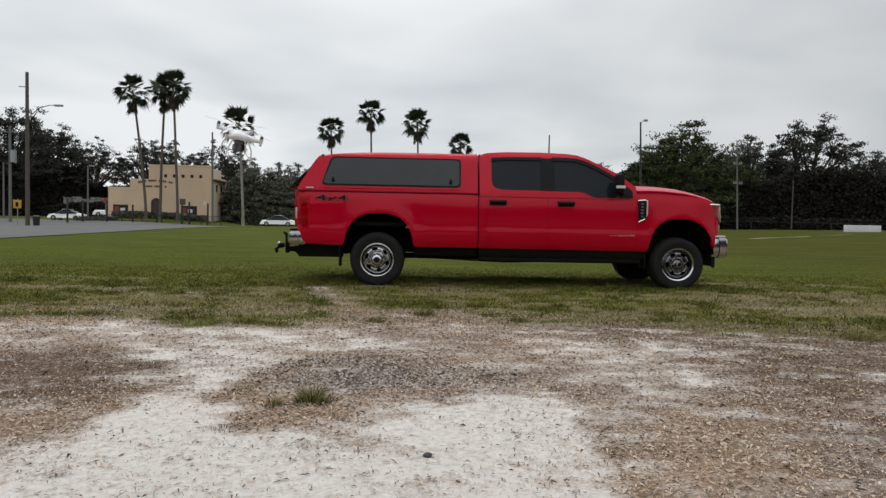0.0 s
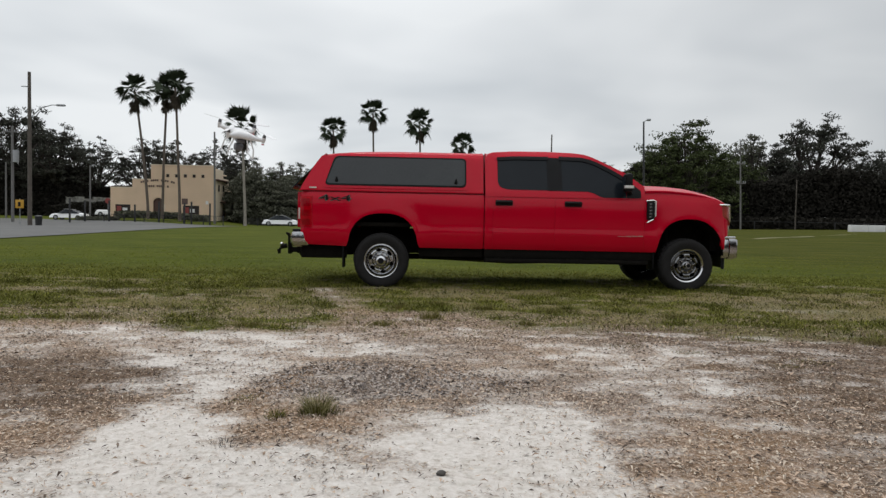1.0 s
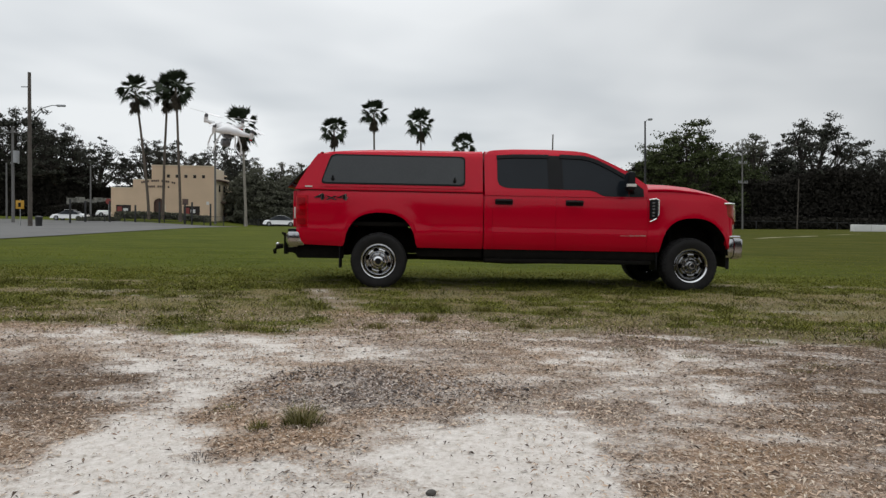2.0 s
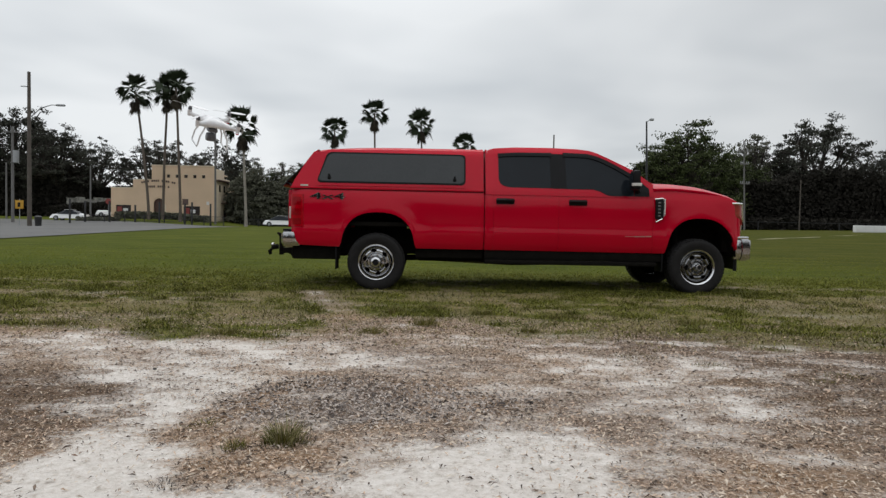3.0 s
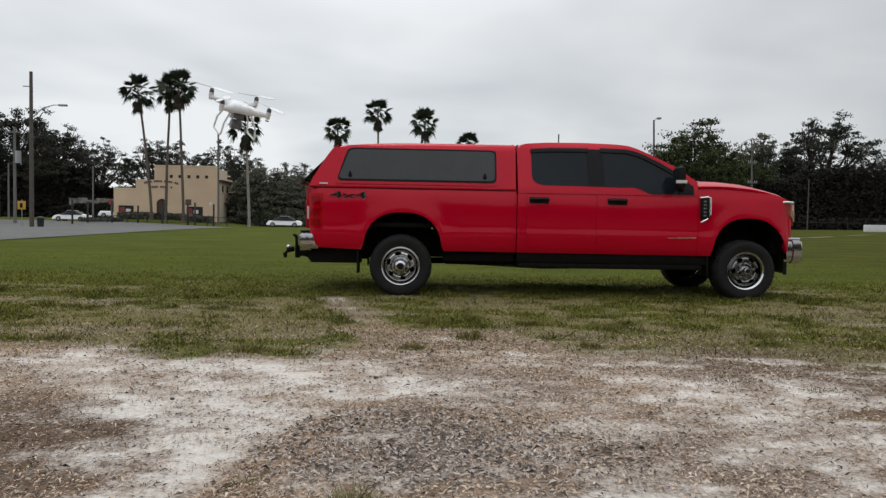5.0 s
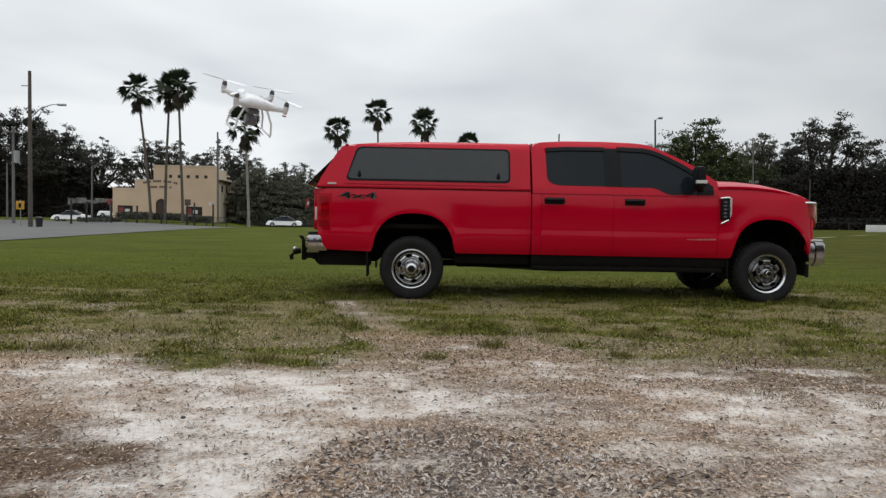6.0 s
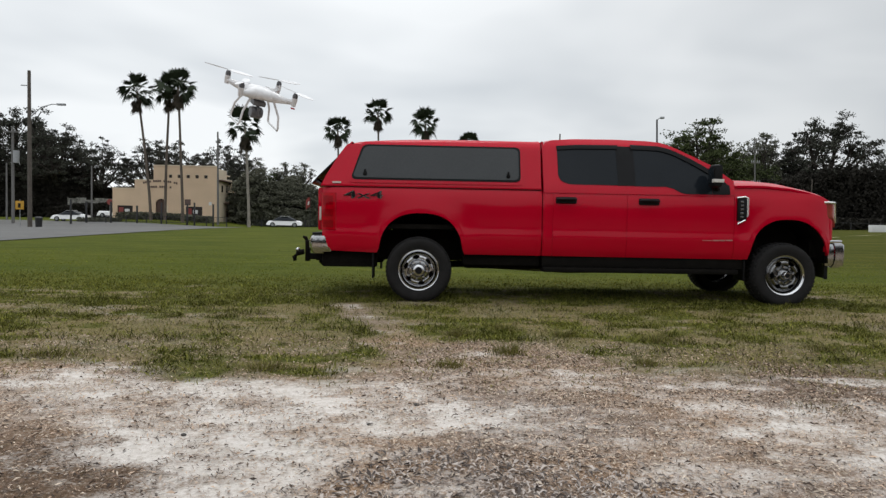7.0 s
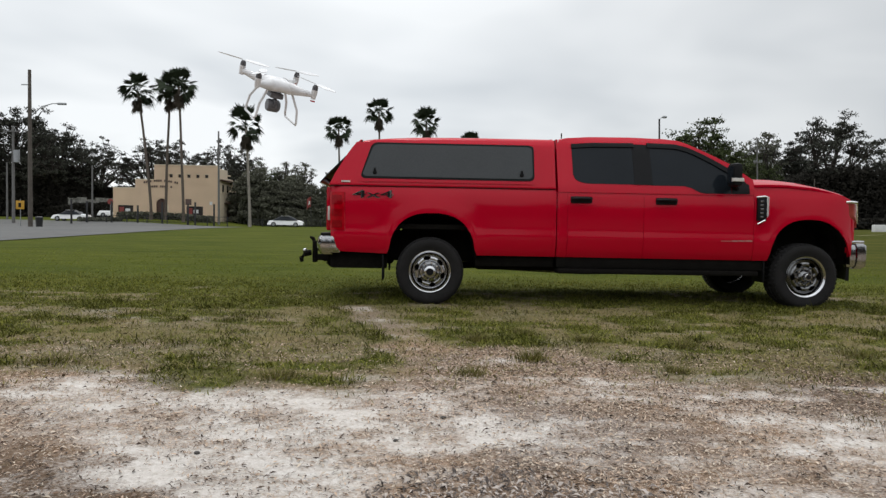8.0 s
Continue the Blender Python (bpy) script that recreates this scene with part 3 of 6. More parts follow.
flat = lambda value: (lambda x: value)
hood_line = curve((3.75, 3.80, 4.20, 4.50, 4.70, 4.84, 4.95, 5.02, 5.06), (1.515, 1.505, 1.495, 1.468, 1.43, 1.388, 1.335, 1.28, 1.23))
# bed sides, cab corners, doors, fenders
side_panel("bed_side", -0.985, 1.458, arch_low, flat(1.375), RED, side_y, TR, nx=96, nz=18)
side_panel("bed_corner", -1.15, -0.985, arch_low, flat(0.866), RED, side_y, TR, nx=6, nz=5)
side_panel("bed_corner_top", -1.15, -0.985, flat(1.304), flat(1.375), RED, side_y, TR, nx=6, nz=3)
side_panel("cab_corner", 1.470, 1.585, arch_low, flat(1.352), RED, side_y, TR, nx=8, nz=14)
doors_r = side_panel("rear_door", 1.589, 2.480, arch_low, flat(1.352), RED, side_y, TR, nx=20, nz=18)
doors_f = side_panel("front_door", 2.484, 3.787, arch_low, flat(1.352), RED, side_y, TR, nx=26, nz=18)


def fender_top(x):
    return hood_line(x) - 0.045


side_panel("fender", 3.791, 4.955, arch_low, fender_top, RED, side_y, TR, nx=64, nz=18)

# painted jambs close the shut lines from behind
for jx in (1.587, 2.482, 3.789):
    side_panel("door_jamb", jx - 0.03, jx + 0.03, lambda x: 0.62, lambda x: 1.34, RED, side_y, TR, nx=2, nz=18, lift=-0.010, thick=0.01)

# glasshouse
roof_line = curve((1.475, 1.50, 1.60, 1.90, 2.40, 2.80, 2.95, 3.05, 3.30, 3.56, 3.80), (1.86, 1.93, 1.968, 1.992, 1.998, 1.985, 1.965, 1.93, 1.812, 1.69, 1.515))
side_panel("cab_side", 1.475, 3.795, flat(1.352), roof_line, RED, upper_y, TR, nx=60, nz=14)
bm = bmesh.new()


def roof_place(u, v):
    x = 1.475 + (2.98 - 1.475) * u
    w = 2 * v - 1
    z = roof_line(x)
    return (x, w * upper_y(x, z), z + 0.045 * (1 - abs(w) ** 2.6))


part("roof", sheet(bm, 30, 24, roof_place, lambda u, v: (0, 0, -0.03)), RED, TR)


def screen_place(u, v):
    x = 2.985 + (3.80 - 2.985) * u
    w = 2 * v - 1
    z = roof_line(x)
    return (x + 0.10 * u * (1 - w * w) + 0.04 * (1 - w * w), w * (upper_y(x, z) - 0.01), z + 0.035 * (1 - abs(w) ** 2.4))


bm = bmesh.new()
part("windscreen", sheet(bm, 18, 20, screen_place, lambda u, v: (0, 0, -0.012)), GLASS, TR)
bm = bmesh.new()
part("cab_back", sheet(bm, 2, 12, lambda u, v: (1.477, (2 * v - 1) * float(np.interp(0.6 + u * 1.35, (0.6, 1.3, 1.95), (0.95, 0.98, 0.76))), 0.6 + u * 1.35), lambda u, v: (0.02, 0, 0)), RED, TR)


# side glass, with rounded lower rear corner and dropped sill forward
def rear_glass_lo(x):
    d = np.clip((x - 1.655) / 0.20, 0, 1)
    return 1.455 + 0.10 * (1 - (1 - (1 - d) ** 2.2) ** (1 / 2.2)) - 0.004 * (x - 1.65)


side_panel("rear_side_window", 1.655, 2.385, rear_glass_lo, lambda x: roof_line(x) - 0.088, GLASS, upper_y, TR, nx=36, nz=8, lift=0.004, thick=0.006)
side_panel("door_pillar", 2.375, 2.59, flat(1.45), lambda x: roof_line(x) - 0.09, BLACK_PLASTIC, upper_y, TR, nx=4, nz=8, lift=0.006, thick=0.008, label="matt black door pillar")
front_lo = curve((2.58, 2.96, 3.05, 3.14, 3.20, 3.80), (1.447, 1.447, 1.425, 1.378, 1.366, 1.366))
front_hi = curve((2.58, 2.90, 3.02, 3.10, 3.30, 3.56, 3.66, 3.73), (1.905, 1.895, 1.865, 1.835, 1.74, 1.60, 1.53, 1.47))
side_panel("front_side_window", 2.58, 3.52, front_lo, front_hi, GLASS, upper_y, TR, nx=40, nz=8, lift=0.004, thick=0.006)
side_panel("mirror_sail", 3.525, 3.735, front_lo, front_hi, BLACK_PLASTIC, upper_y, TR, nx=10, nz=6, lift=0.006, thick=0.008)
# smoked rain guards over the glass
side_panel("rain_guard", 1.65, 2.40, lambda x: roof_line(x) - 0.128, lambda x: roof_line(x) - 0.078, BLACK_PLASTIC, upper_y, TR, nx=16, nz=3, lift=0.02, thick=0.015)
side_panel("rain_guard", 2.56, 3.50, lambda x: front_hi(x) - 0.035, lambda x: front_hi(x) + 0.022, BLACK_PLASTIC, upper_y, TR, nx=34, nz=3, lift=0.02, thick=0.015)

# door handles
for hx, owner in ((1.745, doors_r), (2.745, doors_f)):
    for s, door in zip((-1, 1), owner):
        bm = boxm(hx - 0.125, hx + 0.125, s * 1.01 - 0.02, s * 1.01 + 0.02, 1.225, 1.305, bevel=0.018)
        part("handle_recess", bm, BLACK_PLASTIC, door, "black handle cup")
        bm = bmesh.new()
        tube(bm, [(hx - 0.115, s * 1.025, 1.275), (hx - 0.09, s * 1.052, 1.277), (hx, s * 1.058, 1.278), (hx + 0.09, s * 1.052, 1.277), (hx + 0.115, s * 1.025, 1.275)], [0.014, 0.017, 0.018, 0.017, 0.014])
        part("door_handle", bm, BLACK_PLASTIC, door, "black pull handle")
# bed and cab joint: dark gap behind
part("gap_filler", boxm(1.40, 1.52, -0.93, 0.93, 0.66, 1.34), UNDER, TR)

# pale model script on the door, drawn as bars
for k, (a, b, h) in enumerate(((3.40, 3.52, 0.008), (3.53, 3.60, 0.018), (3.61, 3.68, 0.018), (3.69, 3.77, 0.018))):
    z = 0.815 + 0.002 * k
    part("badge", boxm(a, b, -1.0225, -0.985, z - h * 0.4, z + h * 0.4), BADGE_PALE, TR, "small pale badge bar")

# vent badge on the fender: chrome frame with dark panel
for s in (-1, 1):
    yv = s * 1.02
    vent = part("fender_vent", boxm(3.815, 3.925, yv - 0.02, yv + 0.012, 1.06, 1.315, bevel=0.006), BLACK_PLASTIC, TR)
    bm = bmesh.new()
    tube(bm, [(3.80, yv + s * 0.012, 1.322), (3.90, yv + s * 0.014, 1.325), (3.935, yv + s * 0.014, 1.31), (3.937, yv + s * 0.014, 1.12), (3.91, yv + s * 0.014, 1.065), (3.82, yv + s * 0.012, 1.02)], [0.011, 0.013, 0.014, 0.014, 0.013, 0.009], 8)
    part("vent_trim", bm, BRIGHT_TRIM, vent, "chrome vent surround")
    for k in range(5):
        z = 1.09 + 0.042 * k
        part("vent_bar", boxm(3.845, 3.885, yv - 0.02 + s * 0.004, yv + 0.013 + s * 0.004, z, z + 0.022, bevel=0.003), DARK_STEEL, vent)

# 4x4 lettering on the bed
letters("4x4", 0.185, 0.006, STEEL, pose(-0.66, -1.006, 1.283, 90, 0, 0) @ Matrix.Diagonal((1.75, 0.72, 1, 1)), TR, "silver edge of the drive badge")
letters("4x4", 0.165, 0.009, BLACK_PLASTIC, pose(-0.66, -1.007, 1.283, 90, 0, 0) @ Matrix.Diagonal((1.76, 0.62, 1, 1)), TR, "black drive badge lettering")

# hood, grille, lamps, bumpers
bm = bmesh.new()


def ease01(v):
    v = min(max(v, 0.0), 1.0)
    return v * v * (3 - 2 * v)


def hood_place(u, v):
    x = 3.80 + (5.0 - 3.80) * u
    w = 2 * v - 1
    half = side_y(x, 1.33) - 0.012
    bulge = 0.055 * float(np.interp(abs(w), (0, 0.55, 0.68, 0.9, 1), (1, 1, 0.45, 0.2, 0)))
    nose = 0.13 * u ** 3 * (1 - w * w)
    return (x + nose, w * half, hood_line(x) - 0.04 * abs(w) ** 6 + bulge * (1 - 0.75 * u ** 6))


part("hood", sheet(bm, 30, 28, hood_place, lambda u, v: (0, 0, -0.025)), RED, TR)
grille = part("grille", boxm(5.03, 5.17, -0.66, 0.66, 0.86, 1.24, bevel=0.03), CHROME, TR, "chrome bar grille")
for k in range(4):
    part("grille_opening", boxm(5.165, 5.178, -0.58, 0.58, 0.90 + 0.085 * k, 0.945 + 0.085 * k), BLACK_PLASTIC, grille)
part("radiator_support", boxm(4.86, 5.03, -0.74, 0.74, 0.62, 1.22), UNDER, TR)
for s in (-1, 1):
    bm = bmesh.new()

    def lamp_place(u, v):
        low = ease01((0.55 - v) / 0.35)
        w = max(u - 0.35, 0) / 0.65
        a = 0.85 * low + w * (1.3 - 0.85 * low)
        x = 4.945 + 0.125 * math.sin(a) - 0.02 * v * w - 0.075 * (1 - low) * (1 - min(u / 0.35, 1))
        y = s * (side_y(4.945, 1.1) + 0.014 - 0.16 * (1 - math.cos(a)))
        return (x, y, 1.0 + 0.265 * v)
    def corner_place(u, v):
        a = u * 1.15
        return (4.935 + 0.115 * math.sin(a), s * (side_y(4.945, 1.1) + 0.002 - 0.16 * (1 - math.cos(a))), 0.84 + 0.40 * v)
    bm_corner = bmesh.new()
    part("fender_corner", sheet(bm_corner, 10, 6, corner_place, lambda u, v: (-0.02, -s * 0.02, 0)), RED, TR)
    lamp = part("headlight", sheet(bm, 14, 8, lamp_place, lambda u, v: (-0.03, -s * 0.03, 0)), LAMP_AMBER, TR, "wrap-around headlight with smoky reddish lens")
    for name_, path in (("lamp_trim", [lamp_place(0.45, 1.02), lamp_place(0.72, 1.02), lamp_place(0.8, 0.95), lamp_place(0.8, 0.5), lamp_place(0.7, 0.2)]), ("lamp_trim", [lamp_place(0.02, 1.02), lamp_place(0.25, 1.03), lamp_place(0.45, 1.02)])):
        bm = bmesh.new()
        tube(bm, [(q[0], q[1] + s * 0.004, q[2]) for q in path], 0.015, 8)
        part(name_, bm, BRIGHT_TRIM, lamp, "bright headlight surround")
    bm = bmesh.new()
    part("fender_nose", sheet(bm, 3, 6, lambda u, v: (4.90 + 0.09 * u, s * (side_y(4.9 + 0.09 * u, 1.0) - 0.02), 0.70 + 0.16 * v), lambda u, v: (0, -s * 0.02, 0)), RED, TR)


def bumper(name, x_mid, x_side, half, z0, z1, way, mat, label):
    bm = bmesh.new()

    def place(u, v):
        w = 2 * u - 1
        bow = (1 - abs(w) ** 3.2)
        x = x_side + (x_mid - x_side) * bow
        prof = math.sin(math.pi * min(max(v, 0.0), 1.0)) ** 0.45 * 0.045
        return (x + way * prof, w * (half + 0.4 * prof * abs(w)), z0 + (z1 - z0) * v)
    return part(name, sheet(bm, 40, 10, place, lambda u, v: (-way * 0.10, 0, 0)), mat, TR, label)


fb = bumper("front_bumper", 5.27, 5.10, 0.93, 0.505, 0.835, 1, BUMPER_CHROME, "chrome front bumper")
for s in (-1, 1):
    part("bumper_end", boxm(4.925, 5.17, s * 0.90 - 0.03, s * 0.90 + 0.03, 0.52, 0.80, bevel=0.028), BUMPER_CHROME, fb)
    part("bumper_ridge", boxm(4.925, 5.13, s * 0.905 - 0.035, s * 0.905 + 0.035, 0.805, 0.845, bevel=0.015), CHROME, fb, "bright bumper top ridge")
bm = bmesh.new()
sheet(bm, 20, 4, lambda u, v: (4.98 + 0.20 * (1 - abs(2 * u - 1) ** 3), (2 * u - 1) * 0.90, 0.36 + 0.21 * v), lambda u, v: (-0.04, 0, 0))
part("air_dam", bm, BLACK_PLASTIC, TR, "black lower air dam")

rb = bumper("rear_bumper", -1.34, -1.22, 0.96, 0.585, 0.80, -1, BUMPER_CHROME, "chrome step bumper")
for s in (-1, 1):
    part("bumper_end", boxm(-1.26, -1.03, s * 0.955 - 0.03, s * 0.955 + 0.03, 0.60, 0.80, bevel=0.03), BUMPER_CHROME, rb)
part("step_pad", boxm(-1.265, -1.03, -0.965, 0.965, 0.80, 0.835, bevel=0.012), BLACK_PLASTIC, rb, "black plastic step pad")
part("tailgate", boxm(-1.215, -1.155, -0.86, 0.86, 0.86, 1.37, bevel=0.02), RED, TR)
for s in (-1, 1):
    lo, hi = 0.87, 1.30
    bm = bmesh.new()

    def tail_place(u, v):
        z = lo + (hi - lo) * v
        x = -0.985 - 0.175 * min(u / 0.7, 1.0) - 0.012 * max(u - 0.7, 0) / 0.3
        return (x - 0.012 * v * (1 - u), s * (side_y(max(x, -1.15), z) + 0.010 - 0.14 * max(u - 0.7, 0) / 0.3), z)
    bm_seal = bmesh.new()
    sheet(bm_seal, 10, 6, lambda u, v: (-0.980 - 0.18 * u, s * (side_y(max(-0.974 - 0.18 * u, -1.15), 0.866 + 0.438 * v) + 0.003), 0.866 + 0.438 * v), lambda u, v: (0, -s * 0.01, 0))
    part("lamp_seal", bm_seal, LAMP_DEEP, TR)
    tl = part("tail_light", sheet(bm, 12, 10, tail_place, lambda u, v: (0.02, -s * 0.02, 0)), LAMP_RED, TR, "deep red tail light")
    for v0, v1 in ((0.06, 0.26), (0.36, 0.56), (0.68, 0.93)):
        bm = bmesh.new()
        sheet(bm, 6, 4, lambda u, v: (lambda q: (q[0], q[1] + s * 0.005, q[2]))(tail_place(0.10 + 0.5 * u, v0 + (v1 - v0) * v)), lambda u, v: (0, -s * 0.006, 0))
        part("reflector", bm, LAMP_DEEP, tl, "dark red reflector cell")
    part("reverse_lamp", boxm(-1.192, -1.165, s * 0.895 - 0.02, s * 0.895 + 0.02, 0.98, 1.14, bevel=0.006), BADGE_WHITE, tl, "white reverse lens")

# trailer hitch: receiver, shank, ball mount
hitch = part("hitch_receiver", boxm(-1.36, -1.05, -0.05, 0.05, 0.45, 0.56, bevel=0.01), UNDER, TR)
bm = bmesh.new()
box(bm, -1.510, -1.310, -0.035, 0.035, 0.52, 0.585, bevel=0.008)
box(bm, -1.550, -1.495, -0.04, 0.04, 0.50, 0.72, bevel=0.01)
tube(bm, [(-1.570, 0, 0.60), (-1.650, 0, 0.585), (-1.690, 0, 0.54), (-1.680, 0, 0.50)], [0.03, 0.032, 0.03, 0.022])
tube(bm, [(-1.525, 0, 0.70), (-1.550, 0, 0.745), (-1.585, 0, 0.76)], [0.02, 0.022, 0.012])
for v in bm.verts:
    v.co.x += 0.06
    v.co.z -= 0.05
for v in bm.verts:
    v.co = Vector((-1.27 + (v.co.x + 1.27) * 1.06, v.co.y * 1.4, 0.50 + (v.co.z - 0.50) * 1.25))
part("ball_mount", bm, UNDER, hitch, "black adjustable ball mount")
bm = bmesh.new()
bmesh.ops.create_uvsphere(bm, u_segments=16, v_segments=10, radius=0.03, matrix=Matrix.Translation((-1.665, 0, 0.635)))
tube(bm, [(-1.665, 0, 0.58), (-1.665, 0, 0.62)], 0.014)
for v in bm.verts:
    v.co.x += 0.06
    v.co.z -= 0.05
part("tow_ball", bm, STEEL, hitch, "steel tow ball")

bm = bmesh.new()
tube(bm, [(-1.02, -0.40, 0.50), (-1.22, -0.40, 0.47), (-1.22, 0.40, 0.47), (-1.02, 0.40, 0.50)], 0.045, 8)
box(bm, -1.30, -1.10, -0.09, 0.09, 0.44, 0.60, bevel=0.015)
part("hitch_frame", bm, UNDER, TR)
bm = bmesh.new()
tube(bm, [(-1.28, 0.12, 0.46), (-1.34, 0.14, 0.42), (-1.30, 0.16, 0.38), (-1.18, 0.14, 0.40)], 0.012, 6)
part("safety_chain", bm, UNDER, TR)

# cap on the bed: side walls, roof and slanted rear
cap = tagged(new("bed_cap"), "painted red fibreglass bed cap")
cap.parent = TR


def cap_rear(z):
    return float(np.interp(z, (1.38, 1.5, 1.75, 1.86, 1.92), (-1.17, -1.115, -0.955, -0.872, -0.80)))


def cap_y(z):
    return float(np.interp(z, (1.38, 1.44, 1.86, 1.925, 1.955), (0.985, 0.975, 0.845, 0.80, 0.735)))


def cap_shell(u, v):
    """u along the cap, v round its section from one sill over the roof to the other."""
    # section by arc: sill, side, shoulder, roof
    t = v * 2 - 1
    s = -1 if t < 0 else 1
    q = 1 - abs(t)
    z = float(np.interp(q, (0, 0.40, 0.50, 0.56, 0.62, 1.0), (1.38, 1.86, 1.915, 1.94, 1.952, 1.99)))
    y = float(np.interp(q, (0, 0.40, 0.50, 0.56, 0.62, 1.0), (0.985, 0.845, 0.81, 0.775, 0.71, 0.0)))
    x0 = cap_rear(min(z, 1.92)) + (0.05 if z > 1.93 else 0)
    z -= 0.05 * (1 - u) ** 5 * (1 if q > 0.4 else 0)
    return (x0 + (1.448 - x0) * u, s * y, z)


bm = bmesh.new()
part("cap_shell", sheet(bm, 24, 60, cap_shell, None), RED, cap)
bm = bmesh.new()
part("cap_front", sheet(bm, 2, 10, lambda u, v: (1.434, (2 * v - 1) * cap_y(1.39 + 0.56 * u), 1.39 + 0.56 * u), lambda u, v: (-0.02, 0, 0)), RED, cap)
bm = bmesh.new()
part("cap_hatch", sheet(bm, 6, 12, lambda u, v: (cap_rear(1.39 + 0.50 * u) + 0.006, (2 * v - 1) * (cap_y(1.39 + 0.50 * u) - 0.006), 1.39 + 0.50 * u), lambda u, v: (0.02, 0, 0)), RED, cap)
bm = bmesh.new()
part("hatch_window", sheet(bm, 6, 12, lambda u, v: (cap_rear(1.41 + 0.30 * u) - 0.012 - 0.12 * (1 - u), (2 * v - 1) * (cap_y(1.42 + 0.30 * u) - 0.05), 1.41 + 0.30 * u), lambda u, v: (0.015, 0, 0)), GLASS, cap, "dark hatch window slightly ajar")
for s in (-1, 1):
    rail = part("cap_rail", boxm(-1.16, 1.45, s * 0.985 - 0.008, s * 0.985 + 0.012, 1.385, 1.408, bevel=0.004), RED, cap)
    # the raised side window
    def win_x(v, e):
        # slanted rear end, upright front
        rear = -0.80 + 0.135 * v - e
        return rear, 1.178 + e

    def win_place(u, v, e=0.0, lift=0.012):
        z = 1.487 - e + (0.350 + 2 * e) * v
        a, b = win_x(v, e)
        # rounded corners
        c = 0.055
        pull = 0.0
        if v < 0.14:
            pull = c * (1 - math.sqrt(max(0, 1 - ((0.14 - v) / 0.14) ** 2)))
        if v > 0.86:
            pull = c * (1 - math.sqrt(max(0, 1 - ((v - 0.86) / 0.14) ** 2)))
        x = a + pull + (b - a - 2 * pull) * u
        return (x, s * (cap_y(z) + lift + 0.002), z)
    bm = bmesh.new()
    part("window_moulding", sheet(bm, 24, 30, lambda u, v: win_place(u, v, 0.058, 0.004), lambda u, v: (0, -s * 0.02, 0)), RED, cap, "raised red moulding round the window")
    part("cap_gasket", boxm(-1.15, 1.448, s * 0.984 - 0.006, s * 0.984 + 0.006, 1.3765, 1.3835), BLACK_PLASTIC, cap, "thin dark rubber gasket")
    bm = bmesh.new()
    frame_w = part("cap_window_frame", sheet(bm, 24, 30, lambda u, v: win_place(u, v, 0.022, 0.010), lambda u, v: (0, -s * 0.02, 0)), BLACK_PLASTIC, cap, "black rubber-edged window frame")
    bm = bmesh.new()
    part("pane", sheet(bm, 24, 30, lambda u, v: win_place(u, v, 0.0, 0.016), lambda u, v: (0, -s * 0.004, 0)), GLASS_GREY, frame_w, "grey tinted sliding pane")
    for lx in (-0.65, 1.05):
        bm = bmesh.new()
        lathe(bm, [(0.001, 0.0), (0.024, 0.0), (0.024, 0.012), (0.012, 0.022), (0.001, 0.022)], 0, 14)
        for vtx in bm.verts:
            vtx.co = Vector((lx + vtx.co.x, s * (cap_y(1.53) + 0.018 + vtx.co.y), 1.53 + vtx.co.z))
        box(bm, lx - 0.012, lx + 0.012, s * (cap_y(1.53) + 0.03) - 0.01, s * (cap_y(1.53) + 0.03) + 0.01, 1.535, 1.575, bevel=0.004)
        part("window_latch", bm, BLACK_PLASTIC, frame_w, "small black latch")
part("cap_sticker", boxm(-1.03, -0.93, -0.992, -0.970, 1.418, 1.436), BADGE_WHITE, cap, "small pale maker plate")

# wheel liners, frame, running boards, exhaust, axles, flaps
for cx, r in (ARCH_R, ARCH_F):
    for s in (-1, 1):
        bm = bmesh.new()

        def liner(u, v):
            a = math.pi * u
            return (cx + (r + 0.012) * math.cos(a), s * (0.985 - 0.55 * v), 0.56 + 0.525 * math.sin(a) ** 0.9)
        part("wheel_liner", sheet(bm, 20, 4, liner, None), UNDER, TR)
        part("inner_liner", boxm(cx - r, cx + r, s * 0.44 - 0.01, s * 0.44 + 0.01, 0.5 if cx > 2 else 0.895, 1.08), UNDER, TR)
        if cx < 2:
            part("wheel_skirt", boxm(cx - r, cx + r, s * 0.46 - 0.01, s * 0.46 + 0.01, 0.5, 0.866), UNDER, TR)
            part("wheel_skirt", boxm(cx - 0.36, cx + 0.37, s * 0.49 - 0.01, s * 0.49 + 0.01, 0.5, 0.915), UNDER, TR)
